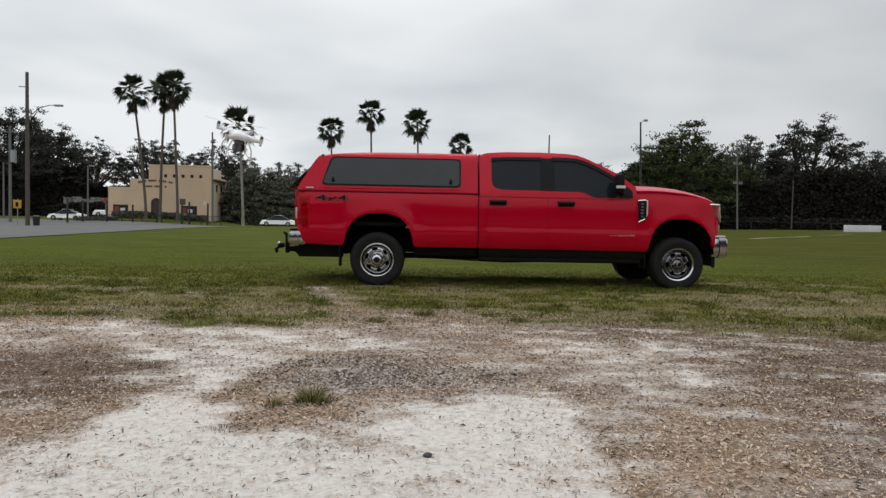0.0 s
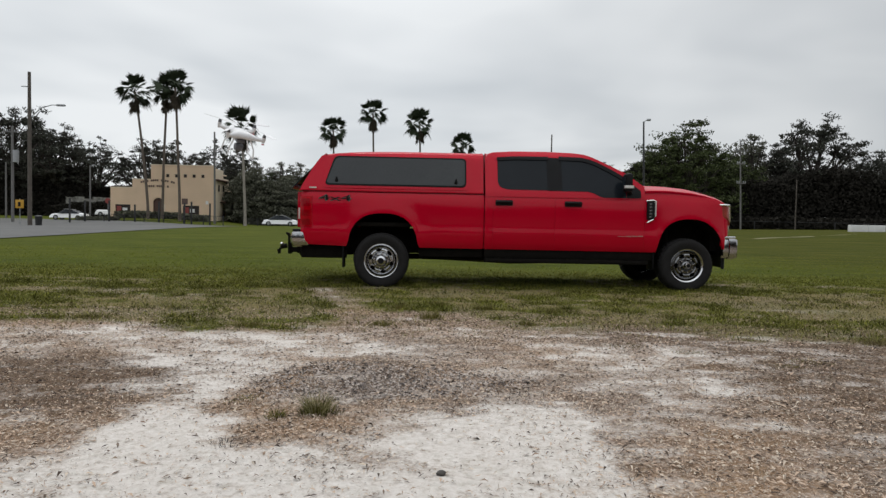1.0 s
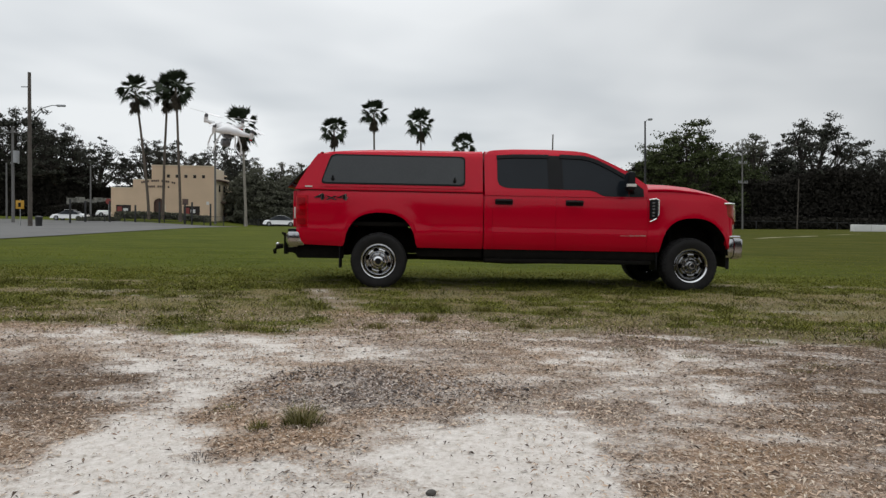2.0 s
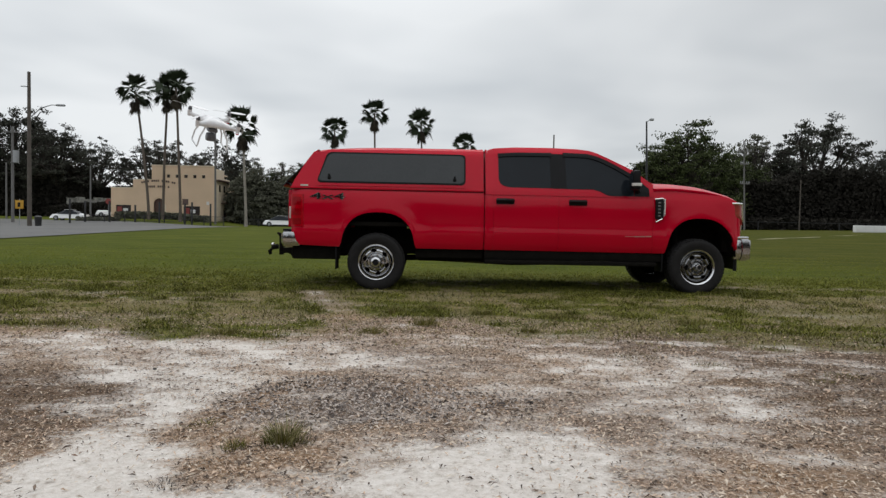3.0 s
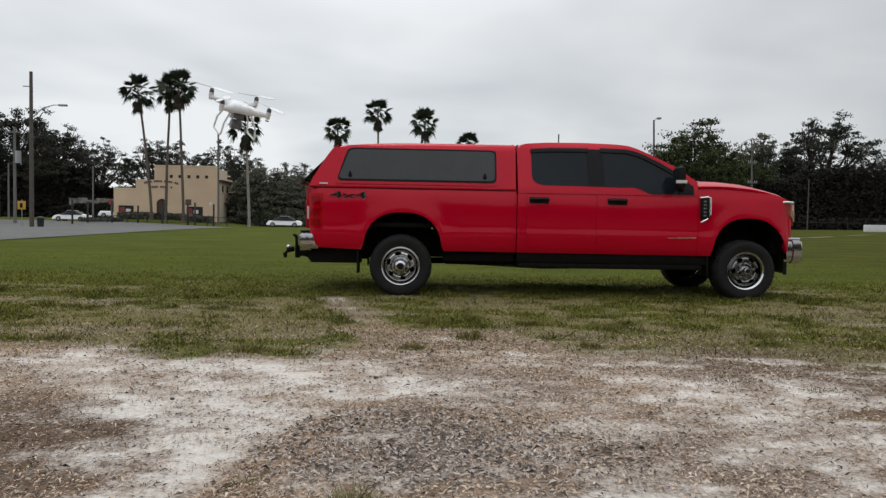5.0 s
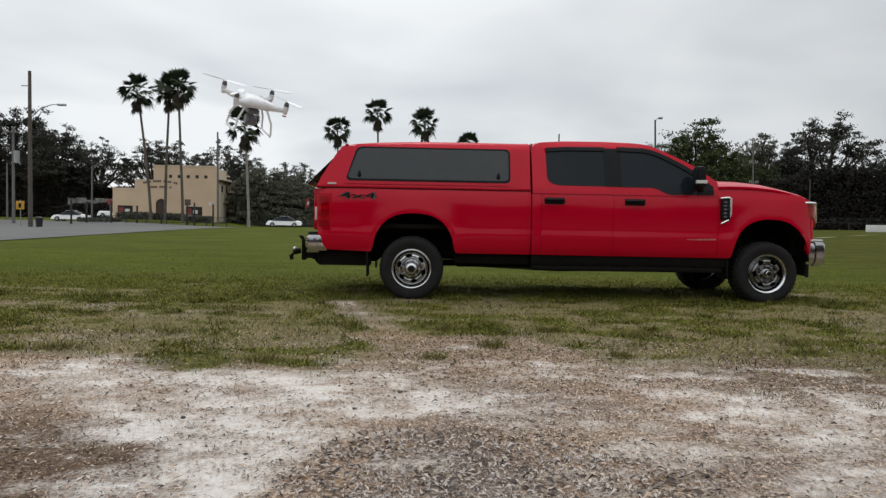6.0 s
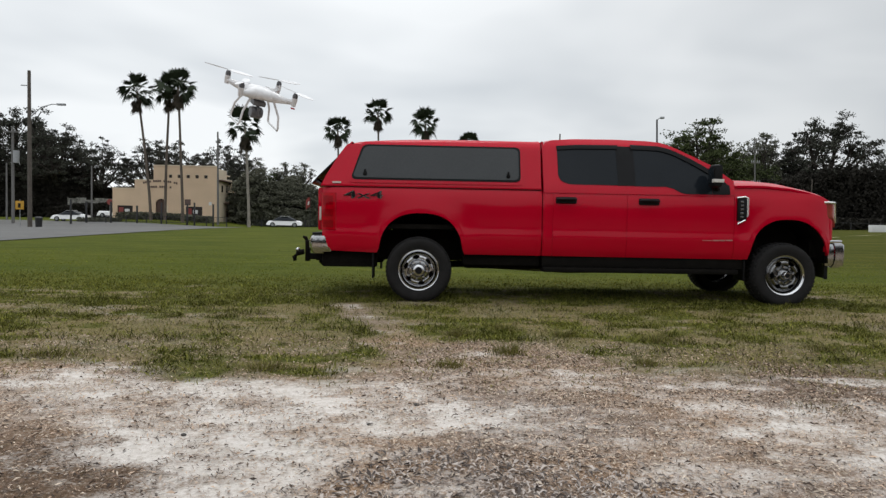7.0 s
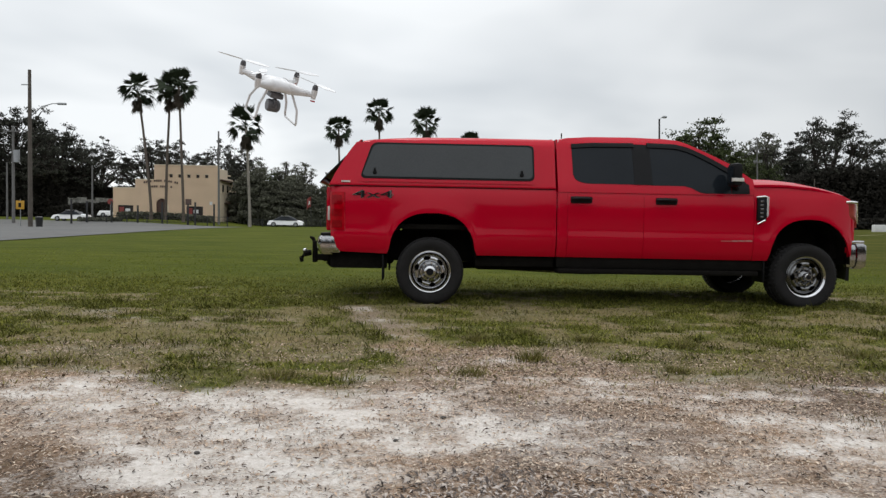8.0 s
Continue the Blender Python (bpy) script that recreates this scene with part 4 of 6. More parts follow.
for s in (-1, 1):
    part("frame_rail", boxm(-1.15, 4.95, s * 0.42 - 0.04, s * 0.42 + 0.04, 0.50, 0.68, bevel=0.01), UNDER, TR)
    part("mud_flap", boxm(-0.555, -0.535, s * 0.84 - 0.13, s * 0.84 + 0.13, 0.30, 0.64, bevel=0.004), BLACK_PLASTIC, TR)
    part("mud_flap", boxm(3.94, 3.96, s * 0.84 - 0.13, s * 0.84 + 0.13, 0.33, 0.62, bevel=0.004), BLACK_PLASTIC, TR)
    board = part("running_board", boxm(1.48, 3.86, s * 0.93 - 0.09, s * 0.93 + 0.09, 0.405, 0.465, bevel=0.02), UNDER, TR, "black running board")
    part("rocker", boxm(1.48, 3.95, s * 0.90 - 0.05, s * 0.90 + 0.05, 0.47, 0.62, bevel=0.01), UNDER, TR)
    for bx in (1.75, 2.65, 3.55):
        part("bracket", boxm(bx - 0.03, bx + 0.03, s * 0.74 - 0.16, s * 0.74 + 0.16, 0.43, 0.50), UNDER, board)
    part("bed_skirt", boxm(0.53, 1.46, s * 0.86 - 0.04, s * 0.86 + 0.04, 0.47, 0.62, bevel=0.02), UNDER, TR)
    part("bed_skirt", boxm(-1.16, -0.50, s * 0.84 - 0.04, s * 0.84 + 0.04, 0.425, 0.64, bevel=0.03), UNDER, TR)
part("fuel_tank", boxm(0.55, 1.60, -0.75, -0.35, 0.42, 0.62, bevel=0.04), UNDER, TR)
part("spare_tray", boxm(-1.00, -0.45, -0.35, 0.35, 0.45, 0.62, bevel=0.04), UNDER, TR)
part("floor_pan", boxm(1.5, 3.9, -0.90, 0.90, 0.56, 0.63), UNDER, TR)
part("bed_floor", boxm(-1.14, 1.44, -0.93, 0.93, 0.895, 0.95), UNDER, TR)
part("gearbox", boxm(2.6, 3.9, -0.22, 0.22, 0.36, 0.60, bevel=0.05), UNDER, TR)
bm = bmesh.new()
tube(bm, [(0.6, -0.55, 0.47), (1.9, -0.55, 0.45), (3.4, -0.45, 0.45)], [0.05, 0.085, 0.05], 12)
part("exhaust_pipe", bm, STEEL, TR)
bm = bmesh.new()
tube(bm, [(0.1, 0, 0.42), (2.7, 0, 0.48)], 0.045, 10)
part("drive_shaft", bm, UNDER, TR)
for ax in (0.0, BASE):
    bm = bmesh.new()
    tube(bm, [(ax, -0.78, HUB_Z), (ax, -0.2, HUB_Z), (ax, 0.0, HUB_Z), (ax, 0.2, HUB_Z), (ax, 0.78, HUB_Z)], [0.05, 0.06, 0.15, 0.06, 0.05], 12)
    part("axle", bm, UNDER, TR)
    for s in (-1, 1):
        bm = bmesh.new()
        tube(bm, [(ax - 0.12, s * 0.55, 0.42), (ax - 0.16, s * 0.55, 0.95)], 0.035, 10)
        part("shock_absorber", bm, UNDER, TR)

# antenna mast and roof marker at the cab
bm = bmesh.new()
tube(bm, [(4.02, 0.80, 1.46), (4.0, 0.80, 1.70), (3.97, 0.80, 1.92)], [0.006, 0.004, 0.003], 6)
part("antenna", bm, BLACK_PLASTIC, TR)

# towing mirrors
for s in (-1, 1):
    mirror = part("wing_mirror", boxm(3.435, 3.545, s * 1.12 - 0.10, s * 1.12 + 0.09, 1.44, 1.685, bevel=0.045), BLACK_PLASTIC, TR, "black towing mirror")
    part("mirror_glass", boxm(3.428, 3.438, s * 1.12 - 0.07, s * 1.12 + 0.06, 1.48, 1.65, bevel=0.002), GLASS, mirror)
    part("turn_lens", boxm(3.425, 3.55, s * 1.20 - 0.025, s * 1.20 + 0.025, 1.492, 1.528, bevel=0.004), BADGE_WHITE, mirror, "clear turn lens")
    bm = bmesh.new()
    tube(bm, [(3.60, s * 0.95, 1.42), (3.54, s * 1.02, 1.46), (3.50, s * 1.08, 1.50)], 0.035, 8)
    part("mirror_arm", bm, BLACK_PLASTIC, mirror)


# fine fit of the body: taller glasshouse, fuller nose
def ease(v):
    v = min(max(v, 0.0), 1.0)
    return v * v * (3 - 2 * v)


for ob in TR.children_recursive:
    if ob.type == "MESH" and ob.name.split(".")[0] != "lettering":
        for v in ob.data.vertices:
            x, y, z = v.co
            v.co.z = z + 0.038 * ease((z - 1.36) / 0.5) * (1 if x < 3.85 else 1 - ease((x - 3.85) / 0.2)) + 0.028 * ease((x - 3.6) / 0.5) * ease((z - 1.05) / 0.25)
            v.co.x = x + 0.05 * ease((x - 4.72) / 0.25)

# ---- wheels: built facing -y ----
def wheel_parts(m, front):
    w = new("wheel")
    w.parent, w.matrix_basis = TR, m
    bm = bmesh.new()
    lathe(bm, [(0.235, 0.0), (0.262, -0.012), (0.295, -0.024), (0.335, -0.028), (0.363, -0.019), (0.381, 0.004), (0.390, 0.035), (0.392, 0.13), (0.390, 0.215), (0.380, 0.25), (0.33, 0.275), (0.235, 0.25)], 0, 64, close=True)
    tyre = part("tyre", bm, RUBBER, w)
    # tread blocks round the shoulder
    n = 46
    vs, fs = [], []
    for k in range(n):
        for y0, y1, tw in ((-0.006, 0.045, 0.30), (0.06, 0.125, 0.55), (0.135, 0.195, 0.05), (0.21, 0.255, 0.30)):
            a0 = 2 * math.pi * (k + tw) / n
            a1 = a0 + 2 * math.pi / n * 0.68
            base = len(vs)
            for rr in (0.377, 0.395 if 0.04 < y1 < 0.25 and y0 > 0 else 0.384):
                for a, y in ((a0, y0), (a1, y0), (a1, y1), (a0, y1)):
                    vs.append((rr * math.cos(a), y, rr * math.sin(a)))
            for f in ((0, 1, 2, 3), (4, 7, 6, 5), (0, 4, 5, 1), (1, 5, 6, 2), (2, 6, 7, 3), (3, 7, 4, 0)):
                fs.append([base + q for q in f])
    from_arrays("tread", vs, fs, RUBBER, parent=tyre)
    # rim barrel and lip
    bm = bmesh.new()
    lathe(bm, [(0.214, 0.03), (0.218, 0.006), (0.228, -0.006), (0.242, -0.014), (0.240, 0.006), (0.232, 0.02), (0.228, 0.2)], 0, 64)
    rim = part("rim", bm, CHROME, w, "bright steel rim")
    # dished disc with six oval openings on a raised ring, set off from the rim by a groove
    bm = bmesh.new()
    rings = [(0.058, -0.022), (0.074, -0.004), (0.086, 0.016), (0.112, 0.020), (0.122, 0.004), (0.132, -0.006), (0.139, -0.009), (0.148, -0.010), (0.160, -0.008), (0.169, -0.003), (0.177, 0.006), (0.187, 0.024), (0.199, 0.030), (0.204, 0.06)]
    sides, gap = 96, {5: 2, 6: 3, 7: 4, 8: 4, 9: 2}
    grid = [[bm.verts.new((r * math.cos(2 * math.pi * k / sides), y, r * math.sin(2 * math.pi * k / sides))) for k in range(sides)] for r, y in rings]
    for i in range(len(rings) - 1):
        for k in range(sides):
            if abs(k % 16 - 7.5) < gap.get(i, 0):
                continue
            bm.faces.new((grid[i][k], grid[i + 1][k], grid[i + 1][(k + 1) % sides], grid[i][(k + 1) % sides]))
    # front and rear dishes are one chrome; the front's shade is in its colour
    disc = part("wheel_disc", bm, DARK_STEEL if front else STEEL, rim, "polished dish with oval openings")
    # black backing plate stands in for the shade inside the wheel
    bm = bmesh.new()
    lathe(bm, [(0.0005, 0.09), (0.222, 0.09), (0.222, 0.11)], 0, 32)
    part("brake_shadow_plate", bm, UNDER, w)
    # hub and nuts
    bm = bmesh.new()
    if front:
        lathe(bm, [(0.0005, -0.072), (0.035, -0.072), (0.044, -0.062), (0.048, -0.02), (0.066, -0.012), (0.07, 0.0)], 0, 28)
    else:
        lathe(bm, [(0.0005, -0.088), (0.05, -0.088), (0.064, -0.078), (0.068, -0.03), (0.078, -0.01), (0.08, 0.0)], 0, 28)
    cap_ = part("hub_cap", bm, CHROME if not front else STEEL, w)
    bm = bmesh.new()
    lathe(bm, [(0.0005, -0.002), (0.042 if not front else 0.028, -0.002), (0.042 if not front else 0.028, 0.004)], -0.089 if not front else -0.0725, 24)
    part("cap_emblem", bm, BLACK_PLASTIC, cap_, "dark plain centre emblem")
    for k in range(8):
        a = 2 * math.pi * (k + 0.5) / 8
        bm = bmesh.new()
        lathe(bm, [(0.0005, -0.034), (0.008, -0.034), (0.012, -0.028), (0.013, 0.0)], 0, 8)
        for v in bm.verts:
            v.co += Vector((0.099 * math.cos(a), 0.018, 0.099 * math.sin(a)))
        part("wheel_nut", bm, CHROME, w)
    return w


for ax in (0.0, BASE):
    for s in (-1, 1):
        wheel_parts(pose(ax, s * 1.0, HUB_Z, 0, (31 if ax else 12) * s, 0 if s < 0 else 180), bool(ax))

# ---- leaves ----
def leaf_quads(centres, size, rng, flatten=1.0, droop=0.0):
    """Small tilted leaf cards with pointed ends, one for each centre."""
    n = len(centres)
    a = rng.normal(size=(n, 3))
    a[:, 2] *= flatten
    a[:, 2] -= droop
    a /= np.linalg.norm(a, axis=1, keepdims=True)
    b = np.cross(a, rng.normal(size=(n, 3)))
    b /= np.linalg.norm(b, axis=1, keepdims=True)
    s = (size * rng.uniform(0.6, 1.4, n))[:, None]
    c = np.asarray(centres)
    v = np.stack([c - a * s, c + b * s * 0.55, c + a * s, c - b * s * 0.55], 1).reshape(-1, 3)
    f = np.arange(n * 4).reshape(n, 4)
    return v, f


def oak(name, seed, height, spread, leaf_mat, label, limbs=15, twigs=9, per=80, leaf=0.15, puff=0.62, low=8, trunk=0.30):
    """A broad tree: tapered trunk, limbs forking out to a dome, and a flattened puff of leaves at each twig's end."""
    rng = np.random.default_rng(seed)
    root = thing(name, pose(0, 0, 0), label, "tree")
    th = height * trunk
    lean = rng.normal(0, 0.25, 2)
    bm = bmesh.new()
    tube(bm, [(0, 0, -0.3), (lean[0] * 0.3, lean[1] * 0.3, th * 0.5), (lean[0], lean[1], th)], [height * 0.034, height * 0.028, height * 0.024], 9)
    part("trunk", bm, BARK, root)
    fork = np.array([lean[0], lean[1], th])

    def dome(az, el, reach):
        return fork + np.array([spread * math.cos(az) * math.cos(el), spread * math.sin(az) * math.cos(el), (height - th) * math.sin(el)]) * reach
    ends = []
    bm = bmesh.new()
    for k in range(limbs):
        az = 2 * math.pi * (k * 0.618 + rng.uniform(-0.05, 0.05))
        el = math.asin(math.sin(radians(low)) + (0.97 - math.sin(radians(low))) * (k + 0.5) / limbs)
        reach = rng.uniform(0.66, 0.88)
        tip = dome(az, el, reach)
        base = fork - np.array([0, 0, th * rng.uniform(0, 0.22)])
        mid = (base + tip) / 2 + rng.normal(0, 0.35, 3) + np.array([0, 0, 0.10 * height * rng.uniform(-0.6, 1.0) * math.cos(el)])
        tube(bm, [base, mid, tip], [height * 0.015, height * 0.010, height * 0.005], 6)
        for j in range(twigs):
            q = rng.uniform(0.45, 1.0)
            p0 = (base * (1 - q) ** 2 + 2 * mid * q * (1 - q) + tip * q * q) if q < 0.95 else tip
            p1 = dome(az + rng.normal(0, 0.42), el + rng.normal(0, 0.24), rng.uniform(0.80, 1.08) if j % 4 else rng.uniform(0.5, 0.8))
            p1 = p0 + (p1 - p0) * min(1.0, 0.45 * spread / max(np.linalg.norm(p1 - p0), 0.1))
            tube(bm, [p0, (p0 + p1) / 2 + rng.normal(0, 0.18, 3), p1], [height * 0.0055, height * 0.0038, height * 0.0015], 5)
            ends.append(p1)
        ends.append(tip)
    part("limb_system", bm, BARK, root)
    pts = []
    for c in ends:
        r = puff * rng.uniform(0.55, 1.35)
        for _ in range(3):
            off = rng.normal(0, 0.55, 3) * np.array([1.0, 1.0, 0.5]) * r
            n = int(per / 3 * rng.uniform(0.5, 1.4))
            pts.append(c + off + rng.normal(0, 0.40, (n, 3)) * np.array([1.15, 1.15, 0.55]) * r)
    pts = np.concatenate(pts)
    v, f = leaf_quads(pts, leaf, rng)
    from_arrays("crown", v, f, leaf_mat, parent=root)
    return root


def plant(proto, x, y, z, turn, scale, label=""):
    t = copy_thing(proto, pose(x, y, z, 0, 0, turn))
    t.scale = (scale * 1.0, scale * 1.0, scale)
    if label:
        t["label"] = label
    return t


def thicket(name, x0, x1, y0, y1, top, n, leaf, mat, seed, label, low=0.0, rough=0.35):
    """Dense shrubs along a strip with an uneven top."""
    rng = np.random.default_rng(seed)
    x = rng.uniform(x0, x1, n)
    y = rng.uniform(y0, y1, n)
    h = top * (1 - rough + 2 * rough * fbm(x, y * 0.4, 0.22, seed, 4))
    g = ground_z(x, y)
    z = g + low + (h - low) * rng.uniform(0, 1, n) ** 0.85
    v, f = leaf_quads(np.stack([x, y, z], 1), leaf, rng)
    return from_arrays(name, v, f, mat, label, "shrubs", "stuff")


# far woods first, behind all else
thicket("woods_undergrowth", 26, 120, 76, 82, 7.4, 170000, 0.235, SHADED_LEAF, 5, "dense dark undergrowth below the trees, shade in its leaf colour")
thicket("woods_undergrowth", -120, -46, 110, 117, 6.0, 70000, 0.34, SHADED_LEAF, 6, "dense dark undergrowth below the trees, shade in its leaf colour")
thicket("woods_undergrowth", -76, -57.5, 106, 110, 8.8, 26000, 0.34, SHADED_LEAF, 17, "rounded mass of dark shrubs behind the street, shade in the leaf colour", rough=0.22)
thicket("woods_undergrowth", -46, 40, 110, 118, 6.0, 50000, 0.34, HAZY_LEAF, 7, "green undergrowth behind the field, paled for haze")
thicket("tall_shrubs", -28.5, -9, 95, 100, 3.2, 16000, 0.24, HAZY_LEAF, 8, "tall green shrubs at the field's edge, paled for haze", rough=0.4)
thicket("low_brush", 26, 120, 72.6, 75.5, 1.5, 26000, 0.24, SHADED_LEAF, 15, "low dark brush along the foot of the woods, shade in the leaf colour", rough=0.3)
# unseen strip behind the camera, added so the truck's side reflects something dark
thicket("woods_undergrowth", -130, 130, -78, -64, 9.0, 16000, 1.3, SHADED_LEAF, 16, "dense dark undergrowth below the trees, shade in its leaf colour")
thicket("low_brush", -60, -48, 99.3, 100.4, 2.3, 5200, 0.20, SHADED_LEAF, 19, "scrubby dark brush before the low wall", rough=0.5)
thicket("hedge", -43.5, -30, 86.5, 88, 0.95, 3400, 0.20, HAZY_LEAF, 9, "low grey-green hedge in front of the tan building", rough=0.25)
thicket("hedge", -45, -39.5, 79, 80, 0.55, 900, 0.14, HAZY_LEAF, 10, "low scrubby hedge beside the street", rough=0.4)

open_oak = oak("oak_tree", 21, 17.3, 7.4, OAK_LEAF, "tall dark oak with an airy broken crown", limbs=15, twigs=10, per=88, puff=0.64, trunk=0.36)
open_oak.matrix_basis = pose(58.2, 82, gz(58, 82) - 0.2, 0, 0, 30)
dense_oak = oak("oak_tree", 22, 14.7, 5.3, OAK_LEAF_GREEN, "full green tree at the edge of the woods", limbs=17, twigs=12, per=80, puff=0.66, low=-22, trunk=0.36)
dense_oak.matrix_basis = pose(35.9, 74, gz(36, 74) - 0.2, 0, 0, 0)
wide_oak = oak("oak_tree", 23, 16.0, 8.2, OAK_LEAF, "wide dark oak with ragged crown", limbs=16, twigs=8, per=70, puff=0.62, trunk=0.38, low=5)
wide_oak.matrix_basis = pose(-66.0, 109, gz(-66, 109), 0, 0, 70)
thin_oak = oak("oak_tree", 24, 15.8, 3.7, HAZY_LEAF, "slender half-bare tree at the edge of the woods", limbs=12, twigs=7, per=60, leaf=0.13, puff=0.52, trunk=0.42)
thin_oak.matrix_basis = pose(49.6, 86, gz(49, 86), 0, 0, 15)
hazy_tree = oak("bushy_tree", 25, 9.5, 4.2, HAZY_LEAF, "bushy green tree at the field edge, paled for haze", limbs=18, twigs=14, per=90, leaf=0.16, puff=0.66, low=-30, trunk=0.34)
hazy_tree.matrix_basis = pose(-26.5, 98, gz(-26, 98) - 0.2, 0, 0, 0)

def tree_row(proto, spots):
    """More trees of one kind: x, y, turn, size."""
    for x, y, turn, size in spots:
        plant(proto, x, y, gz(x, y) - 0.2, turn, size)


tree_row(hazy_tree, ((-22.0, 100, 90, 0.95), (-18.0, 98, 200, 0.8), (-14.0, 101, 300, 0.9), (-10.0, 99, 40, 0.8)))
tree_row(dense_oak, ((31.6, 75, 120, 0.80), (39.4, 76, 210, 0.86), (35.0, 80, 20, 0.92), (43.5, 80, 80, 0.76), (47.5, 82, 200, 0.72), (79, 84, 300, 0.9), (-26.0, 106, 50, 0.66)))
tree_row(open_oak, ((55.0, 88, 100, 0.84), (70.5, 87, 220, 0.70), (77, 92, 150, 0.80), (90, 88, 60, 0.95), (110, 90, 20, 1.0), (-62.0, 107, 80, 0.98), (-70, 110, 140, 1.20), (-84, 104, 10, 1.25), (-47.6, 110, 250, 0.86), (-32.8, 112, 320, 0.74), (-105, 108, 190, 1.1)))
tree_row(wide_oak, ((52.5, 88, 40, 0.72), (100, 90, 140, 0.95), (-77.5, 109, 200, 1.20), (-57.6, 111, 300, 0.92), (-43.5, 112, 30, 0.90), (-36.8, 114, 170, 0.92), (-95, 106, 90, 1.0), (-5, 118, 240, 0.6)))
tree_row(thin_oak, ((46.6, 88, 130, 0.90), (-29.0, 108, 60, 0.78), (-24.0, 106, 10, 0.80), (-20.5, 106, 100, 0.80), (-14.5, 108, 200, 0.74), (27, 114, 30, 0.9), (32.5, 114, 150, 0.97), (37, 116, 250, 0.9)))
# negative y: unseen trees added behind the camera, closing the field, darkening reflections
tree_row(wide_oak, ((-60, -66, 10, 1.0), (-2, -65, 220, 1.0), (52, -65, 120, 1.0)))
tree_row(dense_oak, ((-38, -64, 80, 0.95), (16, -64, 300, 0.95), (5, 118, 20, 0.66), (16, 118, 140, 0.7)))
tree_row(open_oak, ((-20, -66, 160, 0.9), (33, -66, 40, 0.95)))


# ---- fan palms ----
def fan_palm(name, seed, trunk_h, lean, label, fronds=40, reach=1.75, bark=None, filler=16):
    rng = np.random.default_rng(seed)
    root = thing(name, pose(0, 0, 0), label, "palm tree")
    bm = bmesh.new()
    n = 10
    pts = [(lean * (k / n) ** 1.4, 0.05 * math.sin(k), trunk_h * k / n) for k in range(n + 1)]
    tube(bm, [(0, 0, -0.3)] + pts, [0.30, 0.26] + [0.20 - 0.06 * k / n for k in range(1, n + 1)], 10)
    part("trunk", bm, bark or PALM_BARK, root)
    top = np.array([lean, 0.0, trunk_h])

    def fan(vs, fs, base, direction, r, width, droop, segs=15, stem=0.80):
        d = direction / np.linalg.norm(direction)
        side = np.cross(d, (0, 0, 1.0))
        if np.linalg.norm(side) < 0.1:
            side = np.array([1.0, 0, 0])
        side /= np.linalg.norm(side)
        up = np.cross(side, d)
        tilt = rng.uniform(-0.95, 0.95)
        side, up = side * math.cos(tilt) + up * math.sin(tilt), up * math.cos(tilt) - side * math.sin(tilt)
        # petiole
        hub = base + d * r * stem
        i = len(vs)
        for q in (base, hub):
            vs.extend([q - side * 0.03, q + side * 0.03, q + up * 0.03 + side * 0.0, q + up * 0.03])
        fs.append([i, i + 1, i + 5, i + 4])
        for k in range(segs):
            a = (k / (segs - 1) - 0.5) * width
            dd = d * math.cos(a) + side * math.sin(a)
            ln = r * 0.80 * (1.0 - 0.25 * abs(a) / width) * rng.uniform(0.85, 1.12)
            w = side * math.cos(a) - d * math.sin(a)
            m = hub + dd * ln * 0.5
            tip = hub + dd * ln - np.array([0, 0, droop * ln * rng.uniform(0.6, 1.3)])
            i = len(vs)
            ww = ln * 0.088
            vs.extend([hub - w * 0.02, hub + w * 0.02, m + w * ww + up * 0.03, tip, m - w * ww + up * 0.03])
            fs.append([i, i + 1, i + 2, i + 4])
            fs.append([i + 4, i + 2, i + 3, i + 3])
    vs, fs = [], []
    for k in range(fronds):
        a = 2 * math.pi * (k * 0.618) + rng.uniform(-0.2, 0.2)
        el = radians(-48 + 136 * ((k + 0.5) / fronds) ** 0.95)
        d = np.array([math.cos(a) * math.cos(el), math.sin(a) * math.cos(el), math.sin(el)])
        fan(vs, fs, top + np.array([0, 0, 0.1]), d, reach * rng.uniform(0.85, 1.2), 2.3, 0.08 + 0.30 * (el < 0.35))
    for k in range(filler):
        a = 2 * math.pi * (k * 0.618) + 0.5
        el = radians(-30 + 100 * (k + 0.5) / filler)
        fan(vs, fs, top + np.array([0, 0, 0.1]), np.array([math.cos(a) * math.cos(el), math.sin(a) * math.cos(el), math.sin(el)]), reach * 0.62, 2.2, 0.1, 11, 0.3)
    tri = [f[:3] if f[2] == f[3] else None for f in fs]
    quads = [f for f in fs if f[2] != f[3]]
    tris = [t for t in tri if t]
    faces = np.array([q for f in quads for q in ([f[0], f[1], f[2]], [f[0], f[2], f[3]])] + tris)
    from_arrays("crown", vs, faces, PALM_LEAF, parent=root)
    vs, fs = [], []
    for k in range(26):
        a = 2 * math.pi * k * 0.618
        d = np.array([math.cos(a) * 0.36, math.sin(a) * 0.36, -1.0])
        fan(vs, fs, top + np.array([0, 0, -0.15 - 0.05 * k]), d, reach * rng.uniform(0.5, 0.8), 1.3, 0.3, 8)
    faces = np.array([q for f in fs for q in ([f[0], f[1], f[2]], [f[0], f[2], f[3]]) if len(set(q)) == 3])
    from_arrays("dead_skirt", vs, faces, PALM_DEAD, parent=root)
    return root


